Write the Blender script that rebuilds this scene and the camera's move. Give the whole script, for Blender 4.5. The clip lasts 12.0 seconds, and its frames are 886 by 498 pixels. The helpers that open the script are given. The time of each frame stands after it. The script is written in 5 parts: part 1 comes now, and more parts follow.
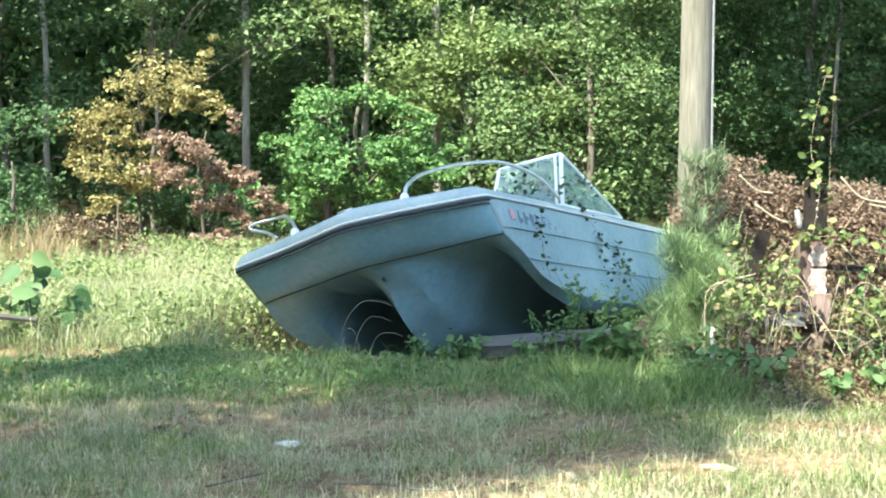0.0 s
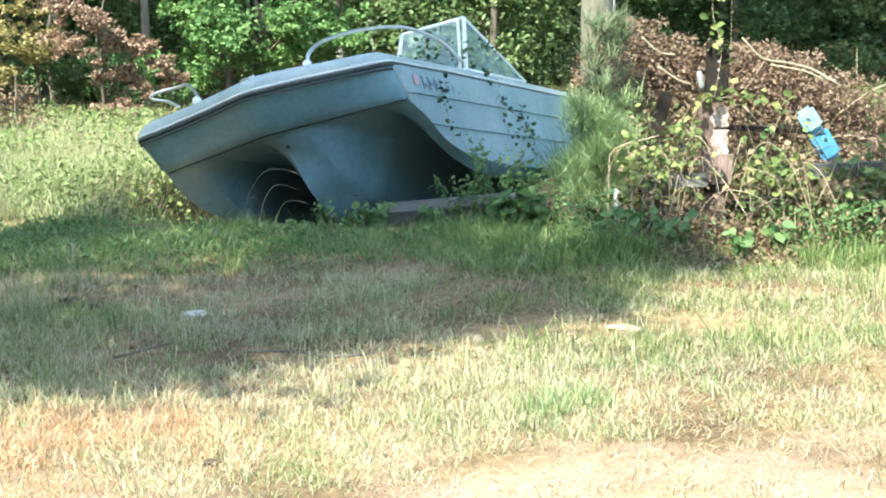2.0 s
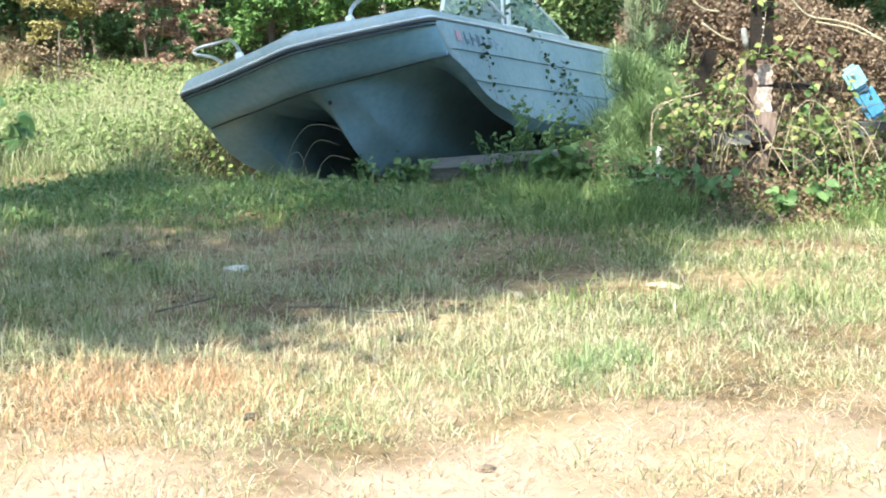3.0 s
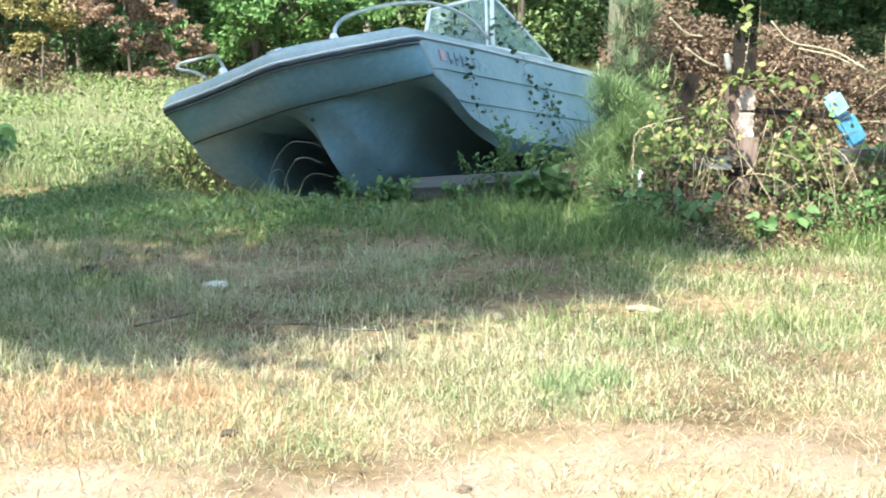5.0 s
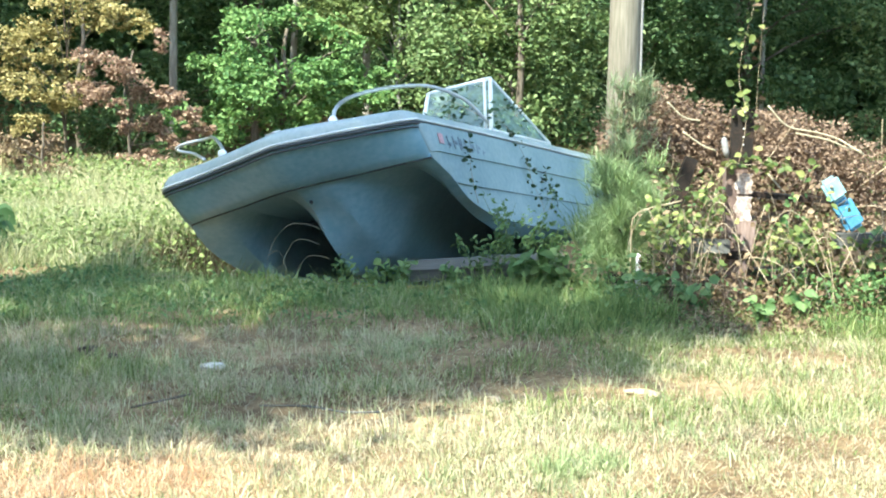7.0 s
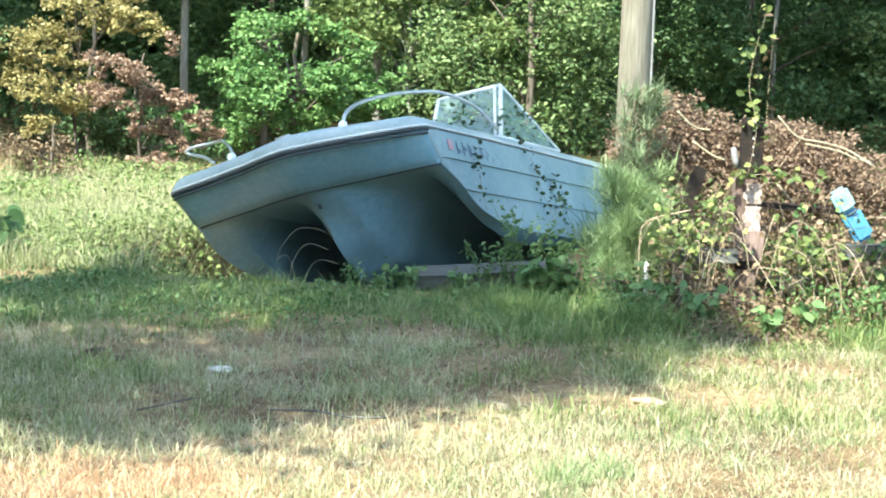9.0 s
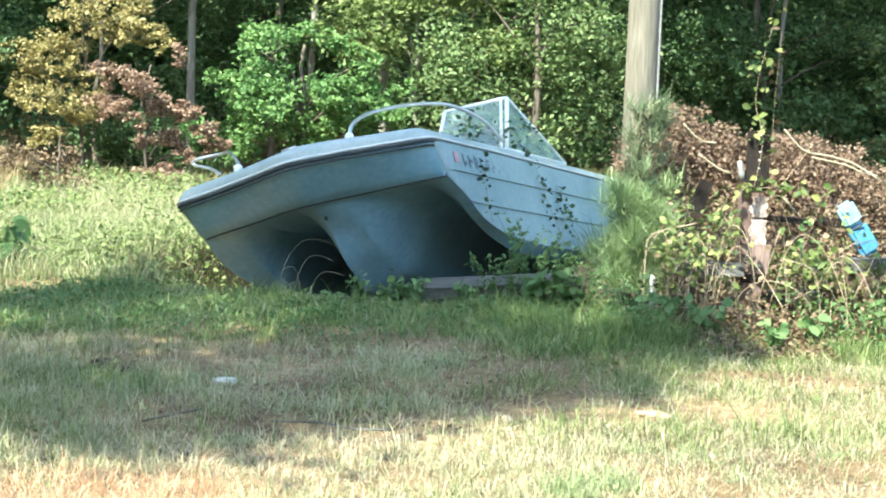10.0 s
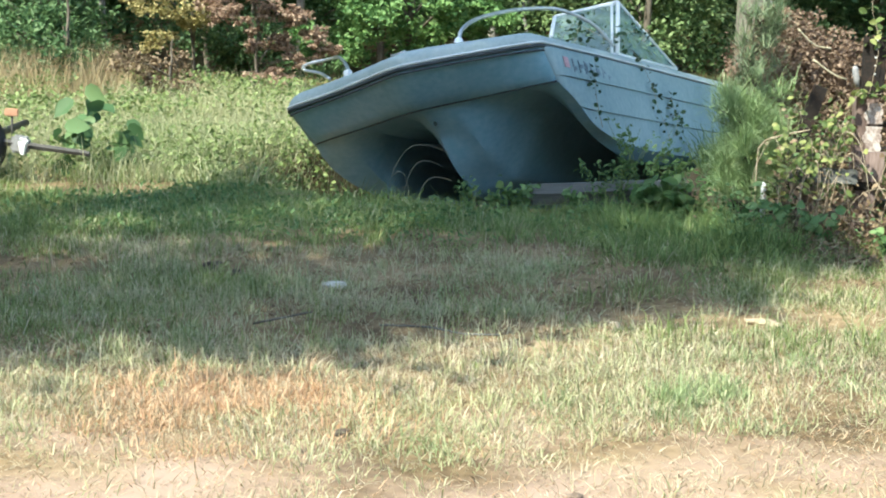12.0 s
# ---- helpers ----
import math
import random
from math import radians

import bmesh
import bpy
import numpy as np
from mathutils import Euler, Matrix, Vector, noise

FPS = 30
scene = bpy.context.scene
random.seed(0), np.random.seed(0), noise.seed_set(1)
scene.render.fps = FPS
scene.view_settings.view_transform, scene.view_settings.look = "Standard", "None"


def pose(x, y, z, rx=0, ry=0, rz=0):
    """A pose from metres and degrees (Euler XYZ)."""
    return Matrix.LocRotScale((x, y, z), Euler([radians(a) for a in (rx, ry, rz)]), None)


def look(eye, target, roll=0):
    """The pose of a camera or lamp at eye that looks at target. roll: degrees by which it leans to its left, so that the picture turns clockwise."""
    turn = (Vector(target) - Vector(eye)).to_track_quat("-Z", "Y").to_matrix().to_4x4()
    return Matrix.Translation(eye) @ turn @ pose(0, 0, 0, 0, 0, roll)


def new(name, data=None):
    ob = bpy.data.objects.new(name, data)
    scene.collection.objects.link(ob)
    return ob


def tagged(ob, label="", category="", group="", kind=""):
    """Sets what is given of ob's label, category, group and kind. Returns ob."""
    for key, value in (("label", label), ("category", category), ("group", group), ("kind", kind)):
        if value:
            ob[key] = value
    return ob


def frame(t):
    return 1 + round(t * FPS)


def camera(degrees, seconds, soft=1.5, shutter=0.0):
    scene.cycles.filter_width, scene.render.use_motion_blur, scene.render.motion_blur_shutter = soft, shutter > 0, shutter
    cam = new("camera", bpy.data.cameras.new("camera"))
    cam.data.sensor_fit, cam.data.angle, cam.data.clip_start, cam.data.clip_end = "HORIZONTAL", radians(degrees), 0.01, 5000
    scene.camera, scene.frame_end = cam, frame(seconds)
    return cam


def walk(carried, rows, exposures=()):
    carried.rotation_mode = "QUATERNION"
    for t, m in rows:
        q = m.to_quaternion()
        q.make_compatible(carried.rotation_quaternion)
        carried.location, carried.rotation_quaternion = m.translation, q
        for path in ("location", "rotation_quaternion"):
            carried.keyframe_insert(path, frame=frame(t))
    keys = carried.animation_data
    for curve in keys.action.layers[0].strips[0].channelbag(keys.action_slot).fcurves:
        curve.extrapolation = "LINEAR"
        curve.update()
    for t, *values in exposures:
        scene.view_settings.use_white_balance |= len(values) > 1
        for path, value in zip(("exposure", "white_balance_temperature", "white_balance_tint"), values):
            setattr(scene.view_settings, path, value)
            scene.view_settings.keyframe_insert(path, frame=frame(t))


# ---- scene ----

# ---- camera ----
cam = camera(28.0, 12.0, soft=2.0)
# seconds, yaw, pitch, roll of a camera turned by hand from one standing place
PATH = [
    (0.0, -0.000, -4.850, -0.000),
    (0.5, -0.846, -4.632, 0.352),
    (1.0, -2.391, -6.379, 0.626),
    (1.5, -2.300, -8.083, -0.062),
    (2.0, -3.049, -9.183, -0.625),
    (2.5, -2.451, -10.297, -0.266),
    (2.7, -1.772, -10.598, -0.580),
    (4.3, -1.796, -9.800, -0.096),
    (4.5, -1.925, -9.636, 0.309),
    (5.0, -2.326, -9.944, 0.635),
    (5.5, -2.370, -9.006, 0.922),
    (6.0, -2.122, -8.026, 1.000),
    (6.5, -2.085, -6.756, 1.261),
    (7.0, -2.362, -7.288, 0.889),
    (7.5, -1.934, -7.314, 0.690),
    (9.3, -2.108, -7.075, 1.627),
    (9.5, -1.657, -7.327, 1.202),
    (10.0, -1.891, -6.707, 1.763),
    (10.5, -1.179, -5.550, 1.293),
    (11.0, -0.734, -7.480, 1.049),
    (11.5, 0.745, -10.665, 1.018),
    (12.0, 1.555, -9.852, 1.621),
]
EYE_Z = 1.6
walk(cam, [(t, pose(0, 0, EYE_Z, 90 + p, 0, yw) @ pose(0, 0, 0, 0, 0, r)) for t, yw, p, r in PATH],
     exposures=[(t, e, 6750, -3) for t, e in ((0.0, 2.4), (1.0, 2.38), (2.0, 2.25), (2.5, 2.11), (5.5, 2.17), (7.0, 2.35), (10.5, 2.37), (11.5, 2.23), (12.0, 1.8))])

# ---- world and sun ----
SUN = Vector((-0.42, -0.50, 0.76)).normalized()      # towards the sun
world = bpy.data.worlds.new("world")
scene.world = world
world.use_nodes = True
wn = world.node_tree.nodes
sky = wn.new("ShaderNodeTexSky")
sky.sky_type = 'NISHITA'
sky.sun_disc = False
sky.sun_elevation = math.asin(SUN.z)
sky.sun_rotation = math.atan2(SUN.x, SUN.y)
wn["Background"].inputs["Strength"].default_value = 0.15
world.node_tree.links.new(sky.outputs[0], wn["Background"].inputs["Color"])
sun_data = bpy.data.lights.new("sun", 'SUN')
sun_data.energy = 3.5
sun_data.angle = radians(0.6)
sun_data.color = (1.0, 0.95, 0.86)
sun = new("sun", sun_data)
sun.matrix_world = look(tuple(SUN * 50), (0, 0, 0))


# ---- materials ----
def material(name, colours, scale=6.0, rough=0.8, bump=0.3, fine=60.0, metallic=0.0, space="Object", leaf=0.0, island=0.0, specular=0.3,
             stretch=(1, 1, 1)):
    """colours: the ramp of a coarse and a fine noise; island: share of a random value for each piece; leaf: share of light let through."""
    m = bpy.data.materials.new(name)
    m.use_nodes = True
    n, l = m.node_tree.nodes, m.node_tree.links
    p = n["Principled BSDF"]
    p.inputs["Roughness"].default_value = rough
    p.inputs["Metallic"].default_value = metallic
    p.inputs["Specular IOR Level"].default_value = specular
    tc = n.new("ShaderNodeTexCoord")
    mp = n.new("ShaderNodeMapping")
    mp.inputs["Scale"].default_value = stretch
    l.new(tc.outputs[space], mp.inputs["Vector"])
    big = n.new("ShaderNodeTexNoise")
    big.inputs["Scale"].default_value = scale
    big.inputs["Detail"].default_value = 5
    big.inputs["Roughness"].default_value = 0.65
    l.new(mp.outputs[0], big.inputs["Vector"])
    small = n.new("ShaderNodeTexNoise")
    small.inputs["Scale"].default_value = fine
    small.inputs["Detail"].default_value = 3
    l.new(mp.outputs[0], small.inputs["Vector"])
    mix = n.new("ShaderNodeMix")
    mix.inputs[0].default_value = 0.35
    l.new(big.outputs[0], mix.inputs[2])
    l.new(small.outputs[0], mix.inputs[3])
    value = mix.outputs[0]
    ramp = n.new("ShaderNodeValToRGB")
    lo, hi = 0.34, 0.66
    if island:
        geo = n.new("ShaderNodeNewGeometry")
        mi = n.new("ShaderNodeMix")
        mi.inputs[0].default_value = island
        l.new(value, mi.inputs[2])
        l.new(geo.outputs["Random Per Island"], mi.inputs[3])
        value = mi.outputs[0]
        lo, hi = 0.5 - 0.16 - 0.3 * island, 0.5 + 0.16 + 0.3 * island
    e = ramp.color_ramp.elements
    while len(e) < len(colours):
        e.new(0.5)
    for k, c in enumerate(colours):
        e[k].position = lo + (hi - lo) * k / (len(colours) - 1)
        e[k].color = (*c, 1)
    l.new(value, ramp.inputs[0])
    l.new(ramp.outputs[0], p.inputs["Base Color"])
    if bump:
        b = n.new("ShaderNodeBump")
        b.inputs["Strength"].default_value = bump
        b.inputs["Distance"].default_value = 0.01
        l.new(mix.outputs[0], b.inputs["Height"])
        l.new(b.outputs[0], p.inputs["Normal"])
    if leaf:
        tr = n.new("ShaderNodeBsdfTranslucent")
        l.new(ramp.outputs[0], tr.inputs[0])
        ms = n.new("ShaderNodeMixShader")
        ms.inputs[0].default_value = leaf
        l.new(p.outputs[0], ms.inputs[1])
        l.new(tr.outputs[0], ms.inputs[2])
        l.new(ms.outputs[0], n["Material Output"].inputs["Surface"])
    return m


def foliage(name, *colours, leaf=0.35, rough=0.55):
    return material(name, colours, scale=0.9, fine=5, rough=rough, bump=0, leaf=leaf, island=0.6, specular=0.35)


M_GROUND = material("soil", [(.065, .045, .027), (.13, .091, .053), (.215, .155, .09), (.33, .252, .165)], scale=1.1, fine=22, rough=0.95, bump=0.8, specular=0.1)
# paler sand colour on the near ground, its edge broken by noise
gnodes, glinks = M_GROUND.node_tree.nodes, M_GROUND.node_tree.links
gsrc = gnodes["Principled BSDF"].inputs["Base Color"].links[0].from_socket
gtc = gnodes.new("ShaderNodeTexCoord")
gsep = gnodes.new("ShaderNodeSeparateXYZ")
glinks.new(gtc.outputs["Object"], gsep.inputs[0])
gno = gnodes.new("ShaderNodeTexNoise")
gno.inputs["Scale"].default_value = 1.6
gno.inputs["Detail"].default_value = 6
glinks.new(gtc.outputs["Object"], gno.inputs["Vector"])
gadd = gnodes.new("ShaderNodeMath")
gadd.operation = 'MULTIPLY_ADD'
glinks.new(gno.outputs[0], gadd.inputs[0])
gadd.inputs[1].default_value = -4.5
glinks.new(gsep.outputs[1], gadd.inputs[2])
gmr = gnodes.new("ShaderNodeMapRange")
gmr.inputs[1].default_value, gmr.inputs[2].default_value = 3.7, 2.3
glinks.new(gadd.outputs[0], gmr.inputs[0])
gmx = gnodes.new("ShaderNodeMix")
gmx.data_type = 'RGBA'
glinks.new(gmr.outputs[0], gmx.inputs[0])
glinks.new(gsrc, gmx.inputs[6])
gmx.inputs[7].default_value = (.31, .225, .177, 1)
glinks.new(gmx.outputs[2], gnodes["Principled BSDF"].inputs["Base Color"])
M_GREEN = foliage("green_grass", (.09, .135, .04), (.185, .24, .085), (.34, .375, .165))
M_LUSH = foliage("lush_grass", (.075, .14, .042), (.16, .24, .08), (.31, .385, .155))
M_DRY = foliage("dry_grass", (.27, .22, .145), (.45, .385, .27), (.61, .545, .42))
M_ORANGE = foliage("orange_straw", (.36, .215, .13), (.53, .35, .22), (.66, .49, .34))
M_MEADOW = foliage("meadow_grass", (.22, .25, .12), (.39, .40, .23), (.57, .55, .38))
M_PALEGREEN = foliage("pale_green_grass", (.14, .19, .085), (.26, .33, .16), (.42, .49, .28))
M_TWIG_GRASS = foliage("brown_stalk", (.10, .07, .045), (.19, .14, .09), (.30, .23, .15))
M_TAN = foliage("tan_grass", (.28, .21, .12), (.42, .33, .2), (.52, .43, .28))
M_WEED = foliage("weed_leaf", (.06, .13, .045), (.11, .20, .075), (.20, .30, .12))
M_BUSH = foliage("bush_leaf", (.055, .14, .045), (.125, .24, .08), (.24, .375, .14))
M_FOREST = foliage("forest_leaf", (.035, .085, .035), (.085, .16, .065), (.175, .27, .12))
M_CANOPY = foliage("canopy_leaf", (.08, .15, .035), (.17, .26, .06), (.28, .37, .11), leaf=0.5)
M_PALE = foliage("pale_leaf", (.07, .13, .05), (.15, .23, .09), (.28, .36, .17))
M_YELLOWGREEN = foliage("yellow_green_leaf", (.08, .13, .045), (.17, .235, .08), (.29, .35, .15))
M_YELLOW = foliage("yellow_leaf", (.16, .148, .055), (.31, .275, .115), (.50, .425, .22))
M_RED = foliage("russet_leaf", (.16, .10, .077), (.32, .22, .165), (.50, .375, .285))
M_DEAD = foliage("dead_leaf", (.075, .05, .031), (.155, .106, .066), (.28, .21, .135), leaf=0.15)
M_BRUSH = foliage("brush_leaf", (.12, .078, .055), (.205, .14, .098), (.30, .215, .155), leaf=0.25)
M_VINE = foliage("vine_leaf", (.06, .10, .028), (.145, .195, .06), (.33, .34, .13))
M_DARKLEAF = foliage("dark_vine_leaf", (.015, .04, .02), (.03, .07, .03), (.06, .11, .05))
M_PINE = foliage("pine_needle", (.17, .26, .11), (.30, .41, .2), (.46, .55, .33), leaf=0.3)
M_PINE_OLD = foliage("old_pine_needle", (.10, .16, .08), (.17, .23, .13), (.26, .29, .18), leaf=0.2)
M_BARK = material("bark", [(.06, .05, .04), (.13, .11, .09), (.24, .21, .18)], scale=7, fine=40, rough=0.95, bump=1.0, stretch=(1, 1, .2))
M_GREYBARK = material("grey_bark", [(.14, .13, .115), (.25, .24, .22), (.38, .365, .34)], scale=7, fine=40, rough=0.95, bump=0.8, stretch=(1, 1, .2))
M_TWIG = material("dry_twig", [(.20, .15, .10), (.36, .29, .21), (.5, .42, .32)], scale=12, fine=80, rough=0.9, bump=0.4)
M_DRYSTALK = material("straw_stalk", [(.28, .25, .17), (.42, .38, .28)], scale=12, fine=80, rough=0.9, bump=0)
M_POLE = material("weathered_pole", [(.10, .09, .07), (.18, .165, .135), (.27, .25, .21)], scale=5, fine=50, rough=0.9, bump=0.8, stretch=(1, 1, .08))
# one gelcoat, coloured twice: bluer on shaded bow, greyer on the sky-lit side
M_HULL = material("shaded_blue_gelcoat", [(.15, .31, .425), (.205, .385, .50), (.28, .46, .565)], scale=1.6, fine=25, rough=0.32, bump=0.04, specular=0.5)
M_SIDE = material("skylit_gelcoat", [(.18, .28, .315), (.25, .345, .38), (.32, .41, .44)], scale=1.6, fine=25, rough=0.6, bump=0.05, specular=0.3)
M_DECK = material("chalky_deck", [(.25, .325, .335), (.33, .40, .41), (.42, .475, .48)], scale=3, fine=45, rough=0.55, bump=0.1)
M_RUBBER = material("dark_rubber", [(.03, .04, .05), (.06, .07, .08)], scale=9, fine=60, rough=0.7, bump=0.1)
M_BEAD = material("pale_vinyl", [(.5, .54, .56), (.66, .69, .7)], scale=9, fine=60, rough=0.5, bump=0.1)
M_CHROME = material("dull_aluminium", [(.45, .46, .46), (.62, .63, .63)], scale=15, fine=90, rough=0.38, bump=0.1, metallic=0.8)
M_FRAME = material("white_aluminium", [(.74, .76, .76), (.86, .87, .87)], scale=15, fine=90, rough=0.5, bump=0.05)
M_DECAL = material("blue_decal", [(.10, .15, .2), (.18, .23, .28)], scale=20, rough=0.6, bump=0)
M_PINK = material("faded_pink_decal", [(.45, .24, .28), (.6, .38, .42)], scale=30, rough=0.6, bump=0)
M_TIMBER = material("weathered_timber", [(.07, .05, .04), (.15, .11, .085), (.25, .2, .16)], scale=6, fine=70, rough=0.9, bump=0.8, stretch=(.15, 1, 1))
M_GREYWOOD = material("grey_wood", [(.045, .045, .042), (.09, .092, .088), (.17, .172, .165)], scale=5, fine=60, rough=0.85, bump=0.7, stretch=(.12, 1, 1))
M_BROWNPOST = material("brown_painted_timber", [(.09, .06, .052), (.17, .12, .107), (.27, .205, .19)], scale=9, fine=70, rough=0.85, bump=0.6, stretch=(1, 1, .2))
M_WHITE = material("peeling_white_paint", [(.13, .085, .07), (.3, .235, .215), (.46, .41, .39), (.52, .48, .46)], scale=22, fine=60, rough=0.7, bump=0.5)
M_RUST = material("rusty_steel", [(.012, .011, .011), (.025, .02, .018), (.06, .035, .025)], scale=12, fine=80, rough=0.75, bump=0.4, metallic=0.3)
M_HOLE_LIGHT = material("hole_daylight", [(.4, .4, .4), (.6, .6, .6)], scale=30, rough=0.5, bump=0, metallic=0.5)
M_BLUE = material("blue_plastic", [(.05, .19, .35), (.08, .26, .44), (.13, .33, .5)], scale=8, fine=50, rough=0.45, bump=0.1)
M_PALEBLUE = material("pale_blue_plastic", [(.14, .31, .38), (.23, .41, .48), (.31, .48, .54)], scale=14, fine=50, rough=0.55, bump=0.1)
M_STONE = material("pale_stone", [(.3, .28, .25), (.48, .46, .42), (.62, .6, .56)], scale=14, fine=70, rough=0.85, bump=0.6)
M_CLOD = material("dark_clod", [(.03, .025, .022), (.07, .055, .045), (.12, .1, .08)], scale=14, fine=60, rough=0.95, bump=0.8)
M_TYRE = material("tyre_rubber", [(.012, .012, .013), (.03, .03, .03)], scale=9, fine=60, rough=0.8, bump=0.2)
M_STEEL = material("grey_painted_steel", [(.16, .16, .17), (.3, .3, .31)], scale=12, fine=60, rough=0.6, bump=0.2)
M_DARKSTEEL = material("dark_steel", [(.03, .03, .03), (.07, .065, .06)], scale=12, fine=60, rough=0.6, bump=0.2)
M_ORANGEP = material("orange_plastic", [(.38, .2, .13), (.48, .27, .18)], scale=12, rough=0.6, bump=0)
M_PLASTIC = material("white_plastic", [(.36, .38, .41), (.5, .52, .55)], scale=12, rough=0.5, bump=0)

M_GLASS = bpy.data.materials.new("dusty_windshield_glass")
M_GLASS.use_nodes = True
gn, gl = M_GLASS.node_tree.nodes, M_GLASS.node_tree.links
gp = gn["Principled BSDF"]
gp.inputs["Base Color"].default_value = (.34, .46, .48, 1)
gp.inputs["Roughness"].default_value = 0.35
gt = gn.new("ShaderNodeBsdfTransparent")
gt.inputs[0].default_value = (.8, .9, .9, 1)
gm = gn.new("ShaderNodeMixShader")
dust = gn.new("ShaderNodeTexNoise")
dust.inputs["Scale"].default_value = 9
dr = gn.new("ShaderNodeMapRange")
dr.inputs[1].default_value, dr.inputs[2].default_value = 0.3, 0.7
dr.inputs[3].default_value, dr.inputs[4].default_value = 0.28, 0.6
gl.new(dust.outputs[0], dr.inputs[0])
gl.new(dr.outputs[0], gm.inputs[0])
gl.new(gt.outputs[0], gm.inputs[1])
gl.new(gp.outputs[0], gm.inputs[2])
gl.new(gm.outputs[0], gn["Material Output"].inputs["Surface"])


# ---- builders ----
rng = np.random.default_rng(7)


def mesh_of(name, verts, faces, mat, smooth=False):
    """A mesh from an array of vertices and an array or list of equal or mixed faces."""
    me = bpy.data.meshes.new(name)
    verts = np.asarray(verts, dtype=np.float32)
    if isinstance(faces, np.ndarray):
        k = faces.shape[1]
        me.vertices.add(len(verts))
        me.vertices.foreach_set("co", verts.ravel())
        me.loops.add(faces.size)
        me.loops.foreach_set("vertex_index", faces.astype(np.int32).ravel())
        me.polygons.add(len(faces))
        me.polygons.foreach_set("loop_start", np.arange(0, faces.size, k, dtype=np.int32))
        me.update(calc_edges=True)
    else:
        me.from_pydata([tuple(map(float, p)) for p in verts], [], faces)
        me.update()
    if smooth:
        me.polygons.foreach_set("use_smooth", np.ones(len(me.polygons), dtype=bool))
    if mat:
        me.materials.append(mat)
    return me


def piece(name, me, parent=None, label="", m=None):
    """One mesh object under a thing or a part."""
    ob = new(name, me)
    if parent is not None:
        ob.parent = parent
    if m is not None:
        ob.matrix_basis = m
    return tagged(ob, label)


def thing(name, label, category, m=None, group="", kind=""):
    ob = new(name)
    ob.empty_display_size = 0.1
    if m is not None:
        ob.matrix_basis = m
    return tagged(ob, label, category, group, kind)


class Soup:
    """Collects vertices and faces of one mesh."""

    def __init__(self):
        self.v, self.f = [], []

    def add(self, verts, faces):
        k = len(self.v)
        self.v += [tuple(p) for p in verts]
        self.f += [tuple(i + k for i in q) for q in faces]

    def tube(self, pts, radii, sides=7, cap=True):
        pts = [Vector(p) for p in pts]
        if not hasattr(radii, "__len__"):
            radii = [radii] * len(pts)
        ring, up = [], Vector((0.31, 0.17, 0.93))
        for i, p in enumerate(pts):
            d = (pts[min(i + 1, len(pts) - 1)] - pts[max(i - 1, 0)]).normalized()
            a = d.cross(up)
            if a.length < 0.1:
                a = d.cross(Vector((1, 0, 0)))
            a.normalize()
            b = d.cross(a)
            ring += [p + (a * math.cos(2 * math.pi * j / sides) + b * math.sin(2 * math.pi * j / sides)) * radii[i] for j in range(sides)]
        q = [(i * sides + j, i * sides + (j + 1) % sides, (i + 1) * sides + (j + 1) % sides, (i + 1) * sides + j)
             for i in range(len(pts) - 1) for j in range(sides)]
        if cap:
            q += [tuple(range(sides - 1, -1, -1)), tuple((len(pts) - 1) * sides + j for j in range(sides))]
        self.add(ring, q)
        return self

    def strip(self, rows, closed=False):
        """Quads between rows of points of equal length."""
        n = len(rows[0])
        v = [p for r in rows for p in r]
        q = [(i * n + j, i * n + j + 1, (i + 1) * n + j + 1, (i + 1) * n + j) for i in range(len(rows) - 1) for j in range(n - 1)]
        self.add(v, q)
        return self

    def mesh(self, name, mat, smooth=True):
        return mesh_of(name, self.v, self.f, mat, smooth)


def curve_points(pts, n=8):
    """Points on a smooth line through pts."""
    P = [Vector(p) for p in pts]
    P = [P[0] * 2 - P[1]] + P + [P[-1] * 2 - P[-2]]
    out = []
    for i in range(1, len(P) - 2):
        a, b, c, d = P[i - 1:i + 3]
        for k in range(n):
            t = k / n
            out.append(0.5 * ((2 * b) + (c - a) * t + (2 * a - 5 * b + 4 * c - d) * t * t + (3 * b - a - 3 * c + d) * t ** 3))
    return out + [P[-2]]


def box_mesh(name, size, mat, bevel=0.01, warp=0.0, seed=1):
    """A bevelled box, its base at z 0, with slightly uneven faces."""
    bm = bmesh.new()
    bmesh.ops.create_cube(bm, size=1)
    bmesh.ops.scale(bm, vec=size, verts=bm.verts)
    bmesh.ops.translate(bm, vec=(0, 0, size[2] / 2), verts=bm.verts)
    if warp:
        cuts = bm.edges[:]
        bmesh.ops.subdivide_edges(bm, edges=cuts, cuts=4, use_grid_fill=True)
        for v in bm.verts:
            v.co += noise.noise_vector(v.co * 9 + Vector((seed, 0, 0))) * warp
    else:
        bmesh.ops.bevel(bm, geom=bm.edges[:], offset=bevel, segments=2, affect='EDGES')
    me = bpy.data.meshes.new(name)
    bm.to_mesh(me)
    bm.free()
    me.materials.append(mat)
    return me


def lattice(x, y, scale, seed):
    """Smooth value noise from 0 to 1."""
    g = np.random.default_rng(seed).random((128, 128))
    x, y = np.asarray(x) / scale + 50.3, np.asarray(y) / scale + 50.7
    i, j = np.floor(x).astype(int), np.floor(y).astype(int)
    a, b = x - i, y - j
    a, b = a * a * (3 - 2 * a), b * b * (3 - 2 * b)
    i, j, i1, j1 = i % 128, j % 128, (i + 1) % 128, (j + 1) % 128
    return (g[i, j] * (1 - a) + g[i1, j] * a) * (1 - b) + (g[i, j1] * (1 - a) + g[i1, j1] * a) * b


